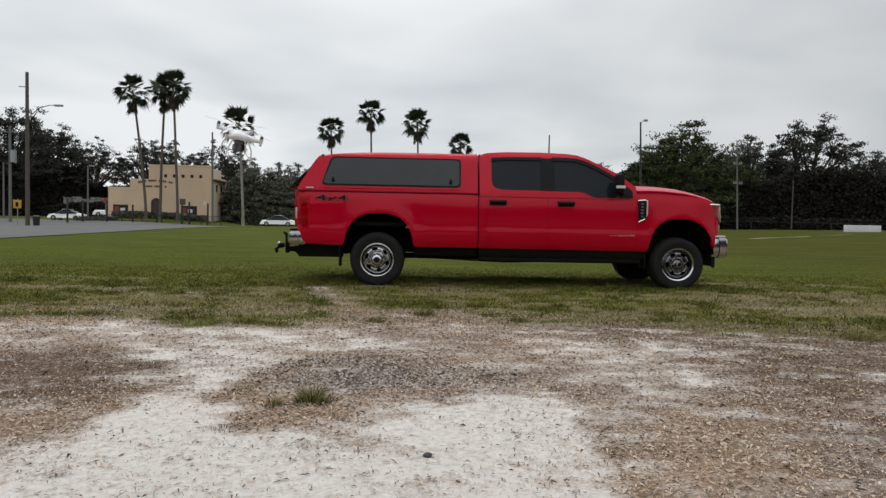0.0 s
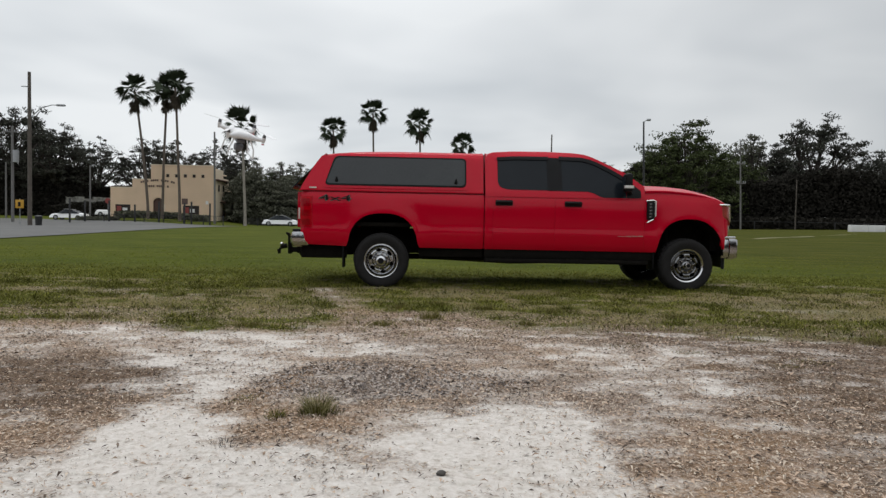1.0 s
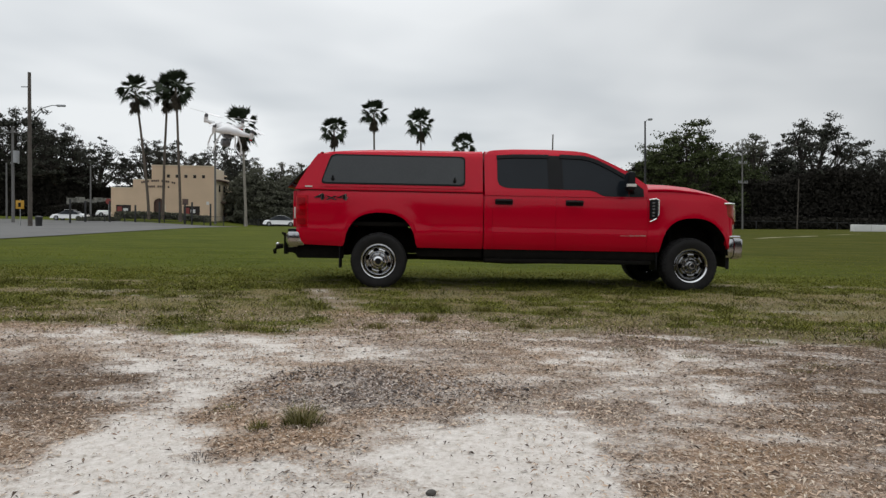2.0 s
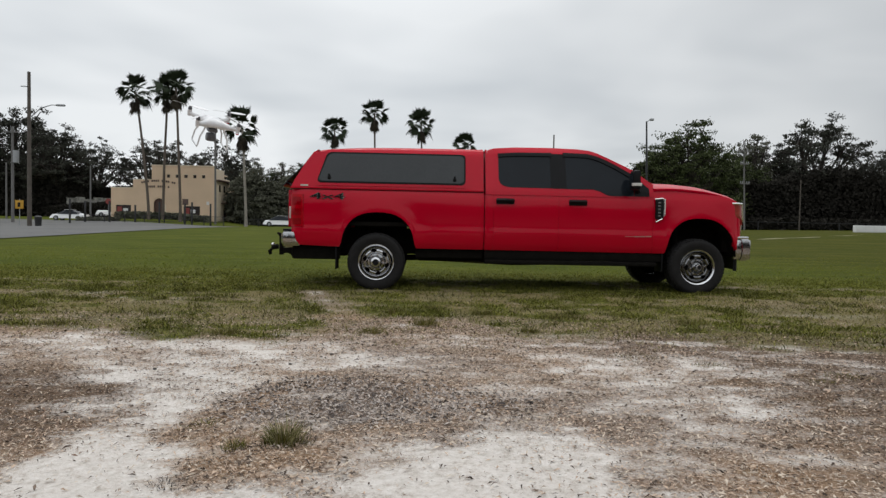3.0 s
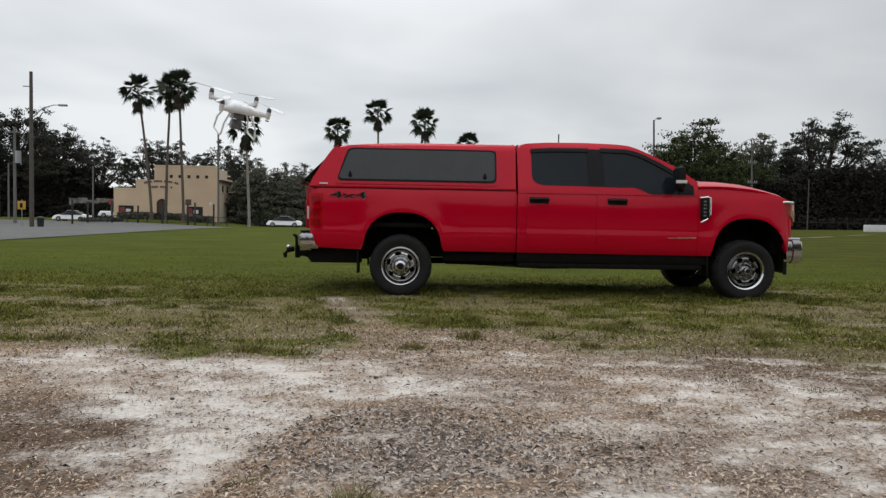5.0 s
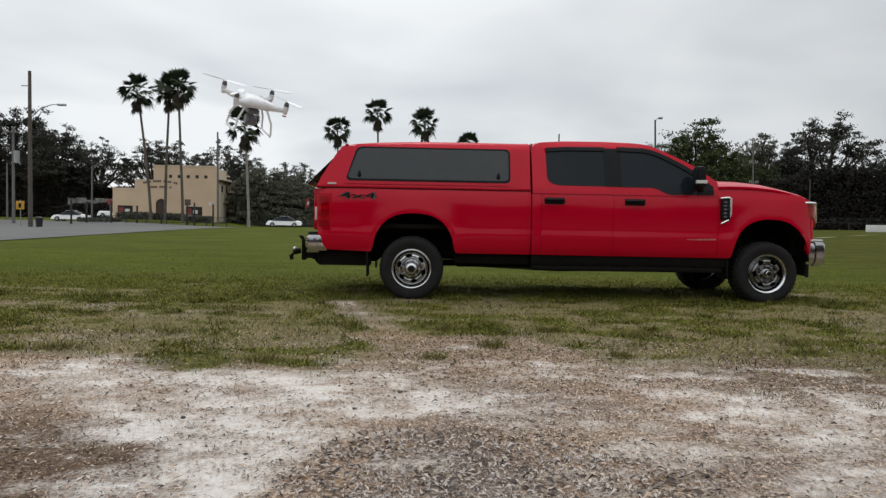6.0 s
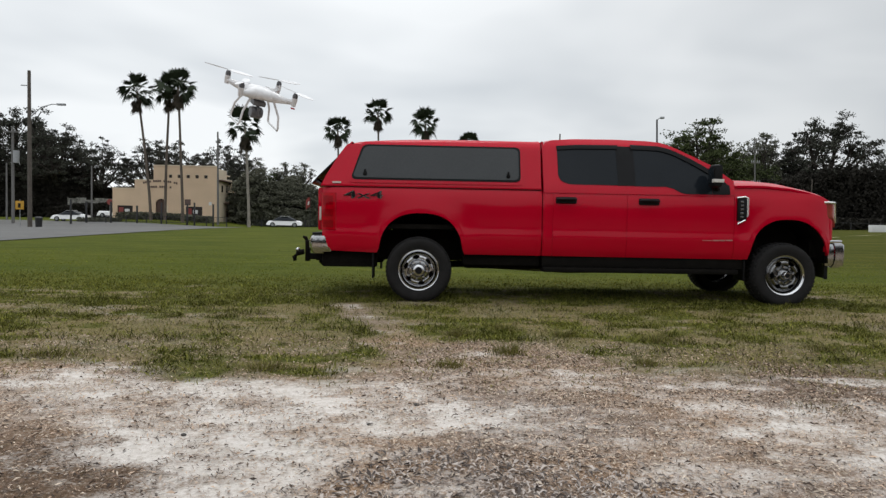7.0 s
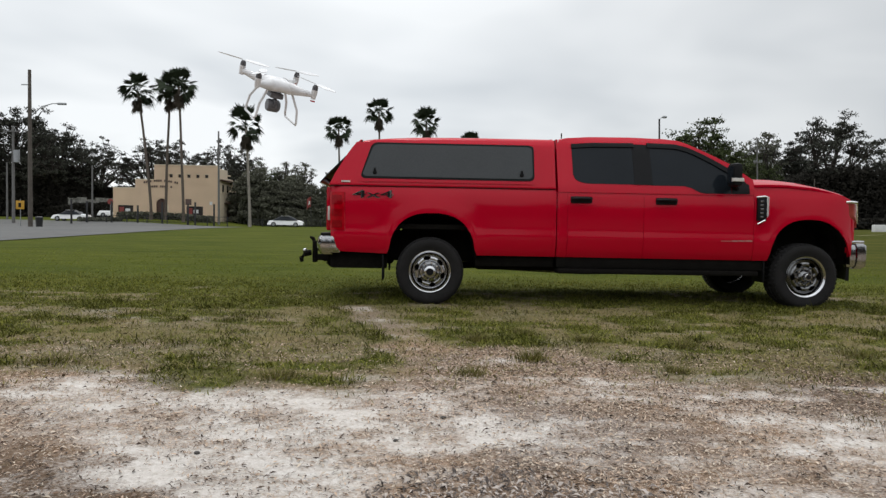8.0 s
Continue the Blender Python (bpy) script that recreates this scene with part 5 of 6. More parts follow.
for name_seed, x, y, top, lean, reach in ((1, -37.8, 85, 18.9, -1.9, 1.65), (2, -36.2, 86, 19.1, 0.6, 1.6), (3, -33.0, 84, 19.4, -0.7, 1.75), (4, -23.3, 82, 13.7, -0.6, 1.95),
                                     (5, -14.4, 110, 17.6, -0.4, 1.75), (6, -6.9, 105, 20.0, -0.4, 1.75), (7, 1.3, 105, 18.3, -0.4, 1.75), (8, 9.3, 110, 15.4, -0.4, 1.55)):
    p = fan_palm("fan_palm", 40 + name_seed, top - gz(x, y), lean, "tall fan palm with a slim bare trunk" if top > 14 else "shorter fan palm with a pale straight trunk", reach=reach, fronds=27 if top > 14 else 21, bark=None if top > 14 else PALM_BARK_PALE, filler=6 if top > 14 else 3)
    p.matrix_basis = pose(x, y, gz(x, y))
    p["group"] = "fan palms"


# ---- the tan stucco building ----
B = thing("stucco_building", pose(0, 92, 0.35), "tan stucco two-storey building with stepped parapet and arched door", "building")


def wall_with_holes(x0, x1, z0, z1, holes, y0=0.0, deep=0.35):
    """A wall slab with rectangular holes cut right through."""
    bm = bmesh.new()
    xs = sorted({x0, x1, *[h[0] for h in holes], *[h[1] for h in holes]})
    zs = sorted({z0, z1, *[h[2] for h in holes], *[h[3] for h in holes]})
    for a, b in zip(xs, xs[1:]):
        for c, d in zip(zs, zs[1:]):
            if any(h[0] <= a and b <= h[1] and h[2] <= c and d <= h[3] for h in holes):
                continue
            box(bm, a, b, y0, y0 + deep, c, d)
    bmesh.ops.remove_doubles(bm, verts=bm.verts[:], dist=0.001)
    return bm


port = [(-37.95 + 1.33 * k, -37.45 + 1.33 * k, 7.05, 7.55) for k in range(5)]
part("wall", wall_with_holes(-40.2, -30.7, -0.6, 8.85, port + [(-39.9, -38.3, -0.6, 3.9), (-35.4, -32.9, 1.35, 2.75)]), STUCCO, B)
part("wall", wall_with_holes(-43.0, -40.205, -0.6, 6.6, []), STUCCO, B)
part("wall", wall_with_holes(-46.3, -43.005, -0.6, 5.3, [(-45.6, -43.3, 1.45, 2.75)]), STUCCO, B)
bm = bmesh.new()
box(bm, -31.05, -30.7, 0.355, 5.0, -0.6, 8.6)
box(bm, -31.05, -30.7, 5.0, 8.0, -0.6, 7.3)
box(bm, -31.05, -30.7, 8.0, 11.5, -0.6, 5.6)
part("side_wall", bm, STUCCO_PALE, B, "paler stuccoed side wall stepping down")
bm = bmesh.new()
box(bm, -46.25, -31.05, 11.0, 11.3, -0.6, 5.3)
box(bm, -46.3, -46.0, 0.35, 11.0, -0.6, 5.3)
box(bm, -40.2, -39.9, 0.35, 5.0, 5.0, 8.6)
part("rear_wall", bm, STUCCO, B)
bm = bmesh.new()
box(bm, -46.0, -31.05, 0.36, 11.0, 5.0, 5.15)
box(bm, -39.9, -31.05, 0.36, 8.0, 7.9, 8.05)
part("roof", bm, STUCCO_PALE, B)
bm = bmesh.new()
for a, b, z in ((-40.25, -30.65, 8.85), (-43.0, -40.25, 6.6), (-46.35, -43.0, 5.3)):
    box(bm, a, b, -0.05, 0.42, z + 0.002, z + 0.14, bevel=0.02)
part("coping", bm, STUCCO_PALE, B)
for a, b, c, d in port:
    w = part("window", boxm(a, b, 0.2, 0.26, c, d), DARK_OPENING, B)
    part("frame", boxm(a - 0.05, b + 0.05, -0.02, -0.002, d + 0.002, d + 0.06), STUCCO_PALE, w)
bm = bmesh.new()
box(bm, -39.9, -38.3, 0.22, 0.30, -0.6, 3.2)
for k in range(8):
    a0, a1 = math.pi * k / 8, math.pi * (k + 1) / 8
    f = [(-39.1 + 0.8 * math.cos(a), 0.22, 3.2 + 0.68 * math.sin(a)) for a in (a0, a1)]
    bm.faces.new([bm.verts.new(q) for q in ((-39.1, 0.22, 3.2), *f)])
door = part("door", bm, BROWN_DOOR, B, "brown arched double door")
part("door_leaf_line", boxm(-39.115, -39.085, 0.2, 0.225, -0.5, 3.8), DARK_OPENING, door)
bm = bmesh.new()
for s in (-1, 1):
    for k in range(6):
        t0, t1 = k / 6, (k + 1) / 6
        x0, x1 = -39.1 + s * 0.8 * math.cos(t0 * math.pi / 2), -39.1 + s * 0.8 * math.cos(t1 * math.pi / 2)
        zlo = 3.2 + 0.68 * math.sin(t0 * math.pi / 2)
        box(bm, min(x0, x1), max(x0, x1), 0.02, 0.21, zlo, 3.9)
part("arch_reveal", bm, STUCCO, B)
for (a, b, c, d) in ((-35.4, -32.9, 1.35, 2.75), (-45.6, -43.3, 1.45, 2.75)):
    w = part("window", boxm(a, b, 0.20, 0.26, c, d), DARK_OPENING, B, "dark shop window with red and white poster")
    part("poster", boxm(a + 0.15, a + 0.85, 0.17, 0.195, c + 0.2, d - 0.25), RED_SIGN, w)
    part("poster", boxm(a + 1.05, a + 1.75, 0.17, 0.195, c + 0.35, d - 0.5), WHITE_SIGN, w)
    part("sill", boxm(a - 0.1, b + 0.1, -0.12, 0.15, c - 0.12, c - 0.004), STUCCO_PALE, w)
# lettering too small to read, in two rows that follow an arch
for row, (z, half, n) in enumerate(((6.05, 2.6, 17), (5.45, 1.7, 11))):
    for k in range(n):
        u = (k + 0.5) / n * 2 - 1
        if k % 5 == 4:
            continue
        x = -39.2 + half * u
        zz = z + 0.35 * (1 - u * u) * (1 if row == 0 else 0.2)
        part("letter_bar", boxm(x - half / n * 0.72, x + half / n * 0.72, -0.05, -0.004, zz, zz + 0.3), LETTER, B)
# lower wing behind the side wall, with its own flat roof
part("annex_wall", wall_with_holes(-30.69, -29.0, -0.6, 4.7, [], y0=7.2), STUCCO_PALE, B)
part("annex_wall", boxm(-29.35, -29.0, 7.56, 11.5, -0.6, 4.7), STUCCO_PALE, B)
part("annex_roof", boxm(-30.69, -28.9, 7.1, 11.6, 4.705, 4.85, bevel=0.02), STUCCO_PALE, B)
part("pilaster", boxm(-38.27, -38.0, -0.10, -0.004, -0.6, 2.9, bevel=0.02), STUCCO_PALE, B, "pale column beside the door")
part("wall_sign", boxm(-31.9, -31.5, -0.06, -0.004, 3.0, 3.5), WHITE_SIGN, B, "small pale wall sign")

# side wall: ledge, small windows, door under a flat canopy
part("ledge", boxm(-30.69, -30.1, 0.5, 7.8, 6.75, 6.95, bevel=0.03), BROWN_DOOR, B, "weathered brown ledge")
for a in (2.2, 4.6):
    w = part("window", boxm(-30.692, -30.66, a, a + 0.8, 5.1, 6.2), DARK_OPENING, B)
    part("sill", boxm(-30.69, -30.55, a - 0.1, a + 0.9, 4.98, 5.096), STUCCO_PALE, w)
part("canopy", boxm(-30.69, -29.9, 3.2, 6.95, 3.35, 3.5, bevel=0.02), BROWN_DOOR, B, "flat door canopy")
part("side_door", boxm(-30.692, -30.65, 4.6, 5.8, -0.6, 2.3), BROWN_DOOR, B)
part("canopy_post", boxm(-30.02, -29.92, 5.9, 6.0, -0.6, 3.346), BROWN_DOOR, B)

# ---- poles and lamps ----
def utility_pole(x, y, z0, dx, height, r, mat, label, name="utility_pole", arms=()):
    root = thing(name, pose(x, y, z0), label, "pole")
    bm = bmesh.new()
    tube(bm, [(0, 0, -0.4), (dx / 2, 0, height / 2), (dx, 0, height)], [r, r * 0.85, r * 0.68], 10)
    part("pole", bm, mat, root)
    for z, half in arms:
        xx = dx * z / height
        cross = part("crossarm", boxm(xx - half, xx + half, -r - 0.10, -r + 0.02, z - 0.07, z + 0.07), mat, root)
        for q in (-0.9, -0.45, 0.45, 0.9):
            bm = bmesh.new()
            tube(bm, [(xx + half * q, -r - 0.04, z + 0.07), (xx + half * q, -r - 0.04, z + 0.28)], [0.05, 0.035], 8)
            part("insulator", bm, GALV, cross)
    return root


def lamp_arm(root, x0, z0, x1, z1, r=0.05, head=0.9):
    bm = bmesh.new()
    tube(bm, [(x0, 0, z0), (x0 + (x1 - x0) * 0.35, 0, z0 + (z1 - z0) * 0.75), (x0 + (x1 - x0) * 0.7, 0, z1), (x1, 0, z1)], [r * 1.2, r, r, r * 0.9], 8)
    arm = part("lamp_arm", bm, GALV, root)
    bm = boxm(x1 - head * 0.5, x1 + head * 0.5, -0.16, 0.16, z1 - 0.12, z1 + 0.10, bevel=0.07)
    part("lamp_head", bm, GALV, arm, "grey cobra-head lamp")


p = utility_pole(-41.1, 62, -0.05, 0.0, 16.45, 0.24, POLE_WOOD, "tall weathered wooden street pole with a lamp arm", "street_lamp")
lamp_arm(p, 0.1, 11.6, 3.3, 13.0)
part("stub_arm", boxm(-0.85, 0.0, -0.04, 0.04, 13.95 + 0.9, 14.05 + 0.9), GALV, p)
p = utility_pole(-50.7, 75, 0.0, 0.0, 12.3, 0.2, CONCRETE_POLE, "grey utility pole carrying a transformer can", arms=((11.6, 1.0),))
bm = bmesh.new()
tube(bm, [(0.55, -0.2, 7.8), (0.55, -0.2, 9.3)], 0.34, 12)
part("transformer", bm, GALV, p, "grey transformer can")
utility_pole(-54.6, 78, 0.0, 0.0, 11.0, 0.16, CONCRETE_POLE, "slim grey utility pole beside the street")
utility_pole(-57.0, 84, 0.0, 0.0, 8.5, 0.14, CONCRETE_POLE, "slim grey utility pole beside the street")
utility_pole(-43.5, 80, gz(-43, 80), 0.0, 7.4, 0.13, CONCRETE_POLE, "grey concrete lamp post without arm", "lamp_post")
utility_pole(-28.1, 84, gz(-28, 84), -0.1, 13.0, 0.16, CONCRETE_POLE, "slender pale utility pole beside the building")
p = utility_pole(24.3, 57, gz(24, 57) - 0.1, -0.35, 11.3, 0.12, FENCE_BLACK, "dark leaning lamp post at the field's edge", "street_lamp")
lamp_arm(p, -0.35, 11.1, 0.18, 11.5, 0.04, 0.42)
utility_pole(39.2, 66, gz(39, 66) - 0.1, -0.42, 10.6, 0.10, CONCRETE_POLE, "grey utility pole with three crossarms before the woods", arms=((9.4, 0.85), (7.9, 0.5), (5.6, 0.55)))
utility_pole(47.6, 69, gz(47, 69), 0.0, 6.2, 0.08, POLE_WOOD, "short wooden pole against the dark woods")
utility_pole(21.6, 92, gz(21, 92), 0.0, 14.6, 0.15, POLE_WOOD, "distant wooden pole behind the truck")

# low stained wall behind the street
w_ = thing("garden_wall", pose(-54.0, 101, gz(-54, 101)), "low pale weathered wall, stained and partly overgrown", "wall")
for k in range(5):
    x0 = -3.6 + 1.45 * k
    part("panel", boxm(x0, x0 + 1.40, -0.08, 0.08, -0.3, 3.15 + 0.2 * math.sin(2.3 * k), bevel=0.02), CONCRETE_STAINED, w_)
    part("pier", boxm(x0 - 0.045, x0 - 0.004, -0.12, 0.12, -0.3, 3.3, bevel=0.01), CONCRETE_STAINED, w_)

# yellow warning sign, litter bin, white barrier, fences
s_ = thing("road_sign", pose(-44.5, 66, gz(-44, 66)), "yellow warning sign on a grey post", "sign")
bm = bmesh.new()
tube(bm, [(0, 0, -0.2), (0, 0, 3.0)], 0.04, 8)
part("post", bm, GALV, s_)
face = part("plate", boxm(-0.46, 0.46, -0.07, -0.045, 1.9, 2.85, bevel=0.01), YELLOW_SIGN, s_, "yellow plate")
part("symbol_bar", boxm(-0.18, 0.12, -0.078, -0.0705, 2.1, 2.6), BLACK_PLASTIC, face)
s_ = thing("stop_sign", pose(-43.9, 86, gz(-43, 86)), "small red octagonal sign on a post", "sign")
bm = bmesh.new()
tube(bm, [(0, 0, -0.2), (0, 0, 2.9)], 0.035, 8)
part("post", bm, GALV, s_)
bm = bmesh.new()
lathe(bm, [(0.001, 0), (0.42, 0), (0.42, 0.02), (0.001, 0.02)], -0.07, 8)
for v in bm.verts:
    v.co.z += 2.5
part("plate", bm, RED_SIGN, s_)
s_ = thing("sign_board", pose(-30.9, 80, gz(-31, 80)), "small brown sign on a thin post", "sign")
bm = bmesh.new()
tube(bm, [(0, 0, -0.2), (0, 0, 3.2)], 0.04, 8)
part("post", bm, GALV, s_)
part("plate", boxm(-0.4, 0.4, -0.06, -0.04, 2.5, 3.3), LETTER, s_)
s_ = thing("pennant", pose(-16.6, 92, gz(-16, 92)), "small red and white pennant on a thin pole", "flag")
bm = bmesh.new()
tube(bm, [(0, 0, -0.2), (0, 0, 5.6)], 0.035, 8)
part("mast", bm, FENCE_BLACK, s_)
bm = bmesh.new()
sheet(bm, 8, 6, lambda u, v: (-0.05 - 0.62 * u, 0.10 * math.sin(6 * u + 2 * v), 3.1 + 1.5 * v - 0.5 * u * u), lambda u, v: (0, 0.01, 0))
cloth = part("cloth", bm, RED_SIGN, s_, "dull red hanging cloth")
bm = bmesh.new()
sheet(bm, 6, 4, lambda u, v: (-0.15 - 0.3 * u, -0.04 + 0.10 * math.sin(6 * u + 2 * v), 3.5 + 0.5 * v - 0.2 * u), lambda u, v: (0, 0.008, 0))
part("white_patch", bm, WHITE_SIGN, cloth)
b_ = thing("litter_bin", pose(-39.9, 61.5, gz(-40, 61)), "black litter bin beside the street pole", "bin")
bm = bmesh.new()
tube(bm, [(0, 0, 0), (0, 0, 0.9), (0, 0, 0.95)], [0.30, 0.36, 0.38], 14)
part("drum", bm, FENCE_BLACK, b_)
bm = bmesh.new()
tube(bm, [(0, 0, 0.955), (0, 0, 1.05), (0, 0, 1.12)], [0.40, 0.36, 0.2], 14)
part("lid", bm, FENCE_BLACK, b_)

barrier = thing("concrete_barrier", pose(45.5, 50, gz(44, 50)), "low white concrete barrier at the edge of the grass", "barrier")
for k in range(2):
    part("block", boxm(-3.9 + 1.7 * k, -2.22 + 1.7 * k, -0.25, 0.25, -0.15, 0.62, bevel=0.03), CONCRETE_WHITE, barrier)


def rail_fence(x0, x1, y, n, height, label, rails=2, pickets=True):
    root = thing("fence", pose((x0 + x1) / 2, y, gz((x0 + x1) / 2, y)), label, "fence")
    half = (x1 - x0) / 2
    posts = []
    for k in range(n):
        x = -half + 2 * half * k / (n - 1)
        posts.append(part("post", boxm(x - 0.05, x + 0.05, -0.05, 0.05, -0.4, height), FENCE_BLACK, root))
    for r in range(rails):
        z = height * (0.95 - 0.75 * r)
        part("rail", boxm(-half, half, -0.02, 0.02, z - 0.025, z + 0.025), FENCE_BLACK, root)
    if not pickets:
        return root
    bm = bmesh.new()
    k = -half
    while k < half:
        box(bm, k - 0.011, k + 0.011, -0.011, 0.011, 0.1, height * 0.95)
        k += 0.22
    part("picket_infill", bm, FENCE_BLACK, root)["kind"] = "stuff"
    return root


rail_fence(-43.0, -25.0, 77.4, 8, 1.0, "low black steel picket fence before the building")
rail_fence(-24.6, -8.0, 86, 9, 1.0, "low dark fence along the field's far edge")
rail_fence(33.0, 75.0, 71, 9, 0.95, "low dark post and rail fence in front of the woods", rails=1, pickets=False)
for x, y, h in ((-43.1, 74, 3.0), (-42.7, 77, 2.7), (-39.6, 77, 2.7), (-36.3, 77, 2.2), (-33.2, 77, 2.7), (-29.9, 77, 2.7), (-29.0, 77, 2.9), (-26.6, 77, 2.8)):
    b_ = thing("gate_post", pose(x, y, gz(x, y)), "slim black steel gate post", "post", "gate posts")
    bm = boxm(-0.09, 0.09, -0.09, 0.09, -0.2, h, bevel=0.01)
    part("shaft", bm, FENCE_BLACK, b_)
    part("post_cap", boxm(-0.11, 0.11, -0.11, 0.11, h + 0.002, h + 0.06), FENCE_BLACK, b_)


# ---- cars across the street ----
def saloon(name, m, mat, label, profile, length, cabin, wheel_r=0.32):
    """A small far car: body and cabin lofted from side profiles."""
    root = thing(name, m, label, "car")

    def loft(xs, zs, half, z0, tuck):
        bm = bmesh.new()
        f = curve(xs, zs)
        sheet(bm, 24, 10, lambda u, v: ((lambda x, w: (x, w * half, z0 + (f(x) - z0) * (1 - abs(w) ** tuck)))(xs[0] + (xs[-1] - xs[0]) * u, 2 * v - 1)))
        return bm
    part("body", loft(*profile, 0.88, 0.28, 8), mat, root)
    part("cabin_glass", loft(*cabin, 0.74, 0.85, 5), GLASS, root)
    xs = cabin[0]
    part("roof", boxm(xs[2] + 0.05, xs[3] - 0.05, -0.6, 0.6, max(cabin[1]) - 0.01, max(cabin[1]) + 0.03, bevel=0.015), mat, root)
    for wx in (length * 0.18, length * 0.80):
        for s in (-1, 1):
            bm = bmesh.new()
            lathe(bm, [(0.2, 0.0), (wheel_r, 0.0), (wheel_r, 0.2), (0.2, 0.2)], -0.1, 20, close=True)
            for v in bm.verts:
                v.co += Vector((wx, s * 0.80, wheel_r))
            w = part("wheel", bm, RUBBER, root)
            bm = bmesh.new()
            lathe(bm, [(0.001, -0.105), (0.2, -0.10), (0.2, 0.1), (0.001, 0.105)], 0, 16)
            for v in bm.verts:
                v.co += Vector((wx, s * 0.80, wheel_r))
            part("rim", bm, GALV, w)
    return root


saloon("parked_saloon", pose(-49.0, 81, gz(-50, 81) + 0.03), CAR_WHITE, "silver-white saloon car on the street", ((0.0, 0.1, 0.9, 1.3, 3.3, 4.1, 4.6, 4.7), (0.55, 0.78, 0.90, 0.93, 0.96, 0.95, 0.88, 0.6)), 4.7,
       ((0.95, 1.3, 1.75, 2.9, 3.5, 3.85), (0.9, 1.15, 1.42, 1.44, 1.2, 0.92)))
saloon("parked_saloon", pose(-20.3, 80, gz(-18, 80) + 0.03), CAR_WHITE, "white saloon car on the street behind the lawn", ((0.0, 0.1, 0.9, 1.3, 3.3, 4.1, 4.6, 4.7), (0.55, 0.80, 0.93, 0.96, 0.96, 0.92, 0.80, 0.55)), 4.7,
       ((0.75, 1.2, 1.75, 2.9, 3.5, 3.95), (0.92, 1.2, 1.45, 1.46, 1.2, 0.92)))
saloon("parked_pickup", pose(-49.7, 95, gz(-48, 95)), CAR_WHITE, "small white pickup parked by the building", ((0.0, 0.1, 1.9, 2.0, 3.4, 4.3, 4.8, 4.9), (0.7, 1.05, 1.05, 1.0, 1.05, 1.0, 0.95, 0.7)), 4.9,
       ((1.85, 1.95, 2.1, 3.0, 3.4, 3.7), (0.95, 1.3, 1.7, 1.7, 1.35, 1.0)), 0.36)

# ---- white quadcopter hovering over the sand ----
DR = thing("quadcopter_drone", pose(-0.769, -5.602, 1.518, -4.2, 22.9, -59.4), "white four-rotor camera drone with landing skids in flight", "drone")
bm = bmesh.new()
# blended hull: flattened ellipsoid drawn out toward the four motors
ARMS = [(0.125, 0.125), (-0.125, 0.125), (-0.125, -0.125), (0.125, -0.125)]


def hull(u, v):
    a = 2 * math.pi * u
    lat = math.pi * (v - 0.5)
    reach = 0.062 + 0.038 * (abs(math.sin(2 * a)) ** 3)
    r = reach * max(math.cos(lat), 0.0) ** 0.75
    return (r * math.cos(a), r * math.sin(a), 0.028 * math.sin(lat) * (1.15 if lat > 0 else 0.9))


sheet(bm, 48, 14, hull)
bmesh.ops.remove_doubles(bm, verts=bm.verts[:], dist=0.0005)
part("hull", bm, DRONE_WHITE, DR)
for k, (ax, ay) in enumerate(ARMS):
    bm = bmesh.new()
    tube(bm, [(ax * 0.35, ay * 0.35, 0.004), (ax * 0.7, ay * 0.7, 0.006), (ax, ay, 0.012)], [0.028, 0.016, 0.011], 12)
    arm = part("arm", bm, DRONE_WHITE, DR)
    bm = bmesh.new()
    tube(bm, [(ax, ay, -0.006), (ax, ay, 0.020), (ax, ay, 0.034)], [0.010, 0.0135, 0.013], 14)
    part("motor_pod", bm, DRONE_WHITE, arm)
    bm = bmesh.new()
    tube(bm, [(ax, ay, 0.0345), (ax, ay, 0.045), (ax, ay, 0.056)], [0.0125, 0.0125, 0.008], 12)
    part("motor", bm, DRONE_GREY, arm, "grey rotor motor")
    bm = bmesh.new()
    turn = radians((25, 100, 60, 150)[k])
    for s in (-1, 1):
        def blade(u, v):
            r = 0.006 + 0.108 * u
            w = 0.013 * math.sin(math.pi * min(0.95, 0.12 + 0.85 * u)) ** 0.7
            q = (v - 0.5) * 2 * w
            x, y = s * r, s * q
            return (ax + x * math.cos(turn) - y * math.sin(turn), ay + x * math.sin(turn) + y * math.cos(turn), 0.061 + 0.25 * q)
        sheet(bm, 10, 3, blade, lambda u, v: (0, 0, -0.0018))
    part("propeller", bm, DRONE_WHITE, arm, "white two-blade propeller")
for s in (-1, 1):
    bm = bmesh.new()
    tube(bm, [(-0.055, s * 0.055, -0.015), (-0.075, s * 0.085, -0.08), (-0.08, s * 0.092, -0.136), (-0.07, s * 0.094, -0.146), (0.07, s * 0.094, -0.146), (0.08, s * 0.092, -0.136), (0.075, s * 0.085, -0.08), (0.055, s * 0.055, -0.015)], 0.0052, 8)
    part("landing_skid", bm, DRONE_WHITE, DR, "white looped landing skid")
bm = boxm(-0.034, 0.034, -0.03, 0.03, -0.055, -0.03, bevel=0.008)
gim = part("gimbal_mount", bm, DRONE_GREY, DR, "grey gimbal plate")
bm = bmesh.new()
tube(bm, [(0, 0.0, -0.055), (0.03, 0, -0.07), (0.03, 0, -0.095)], 0.008, 8)
part("gimbal_arm", bm, DRONE_GREY, gim)
bm = bmesh.new()
lathe(bm, [(0.001, -0.028), (0.024, -0.028), (0.028, -0.02), (0.028, 0.02), (0.022, 0.028), (0.001, 0.028)], 0, 20)
for v in bm.verts:
    v.co += Vector((0.0, 0.0, -0.092))
part("camera_ball", bm, DRONE_GREY, gim)
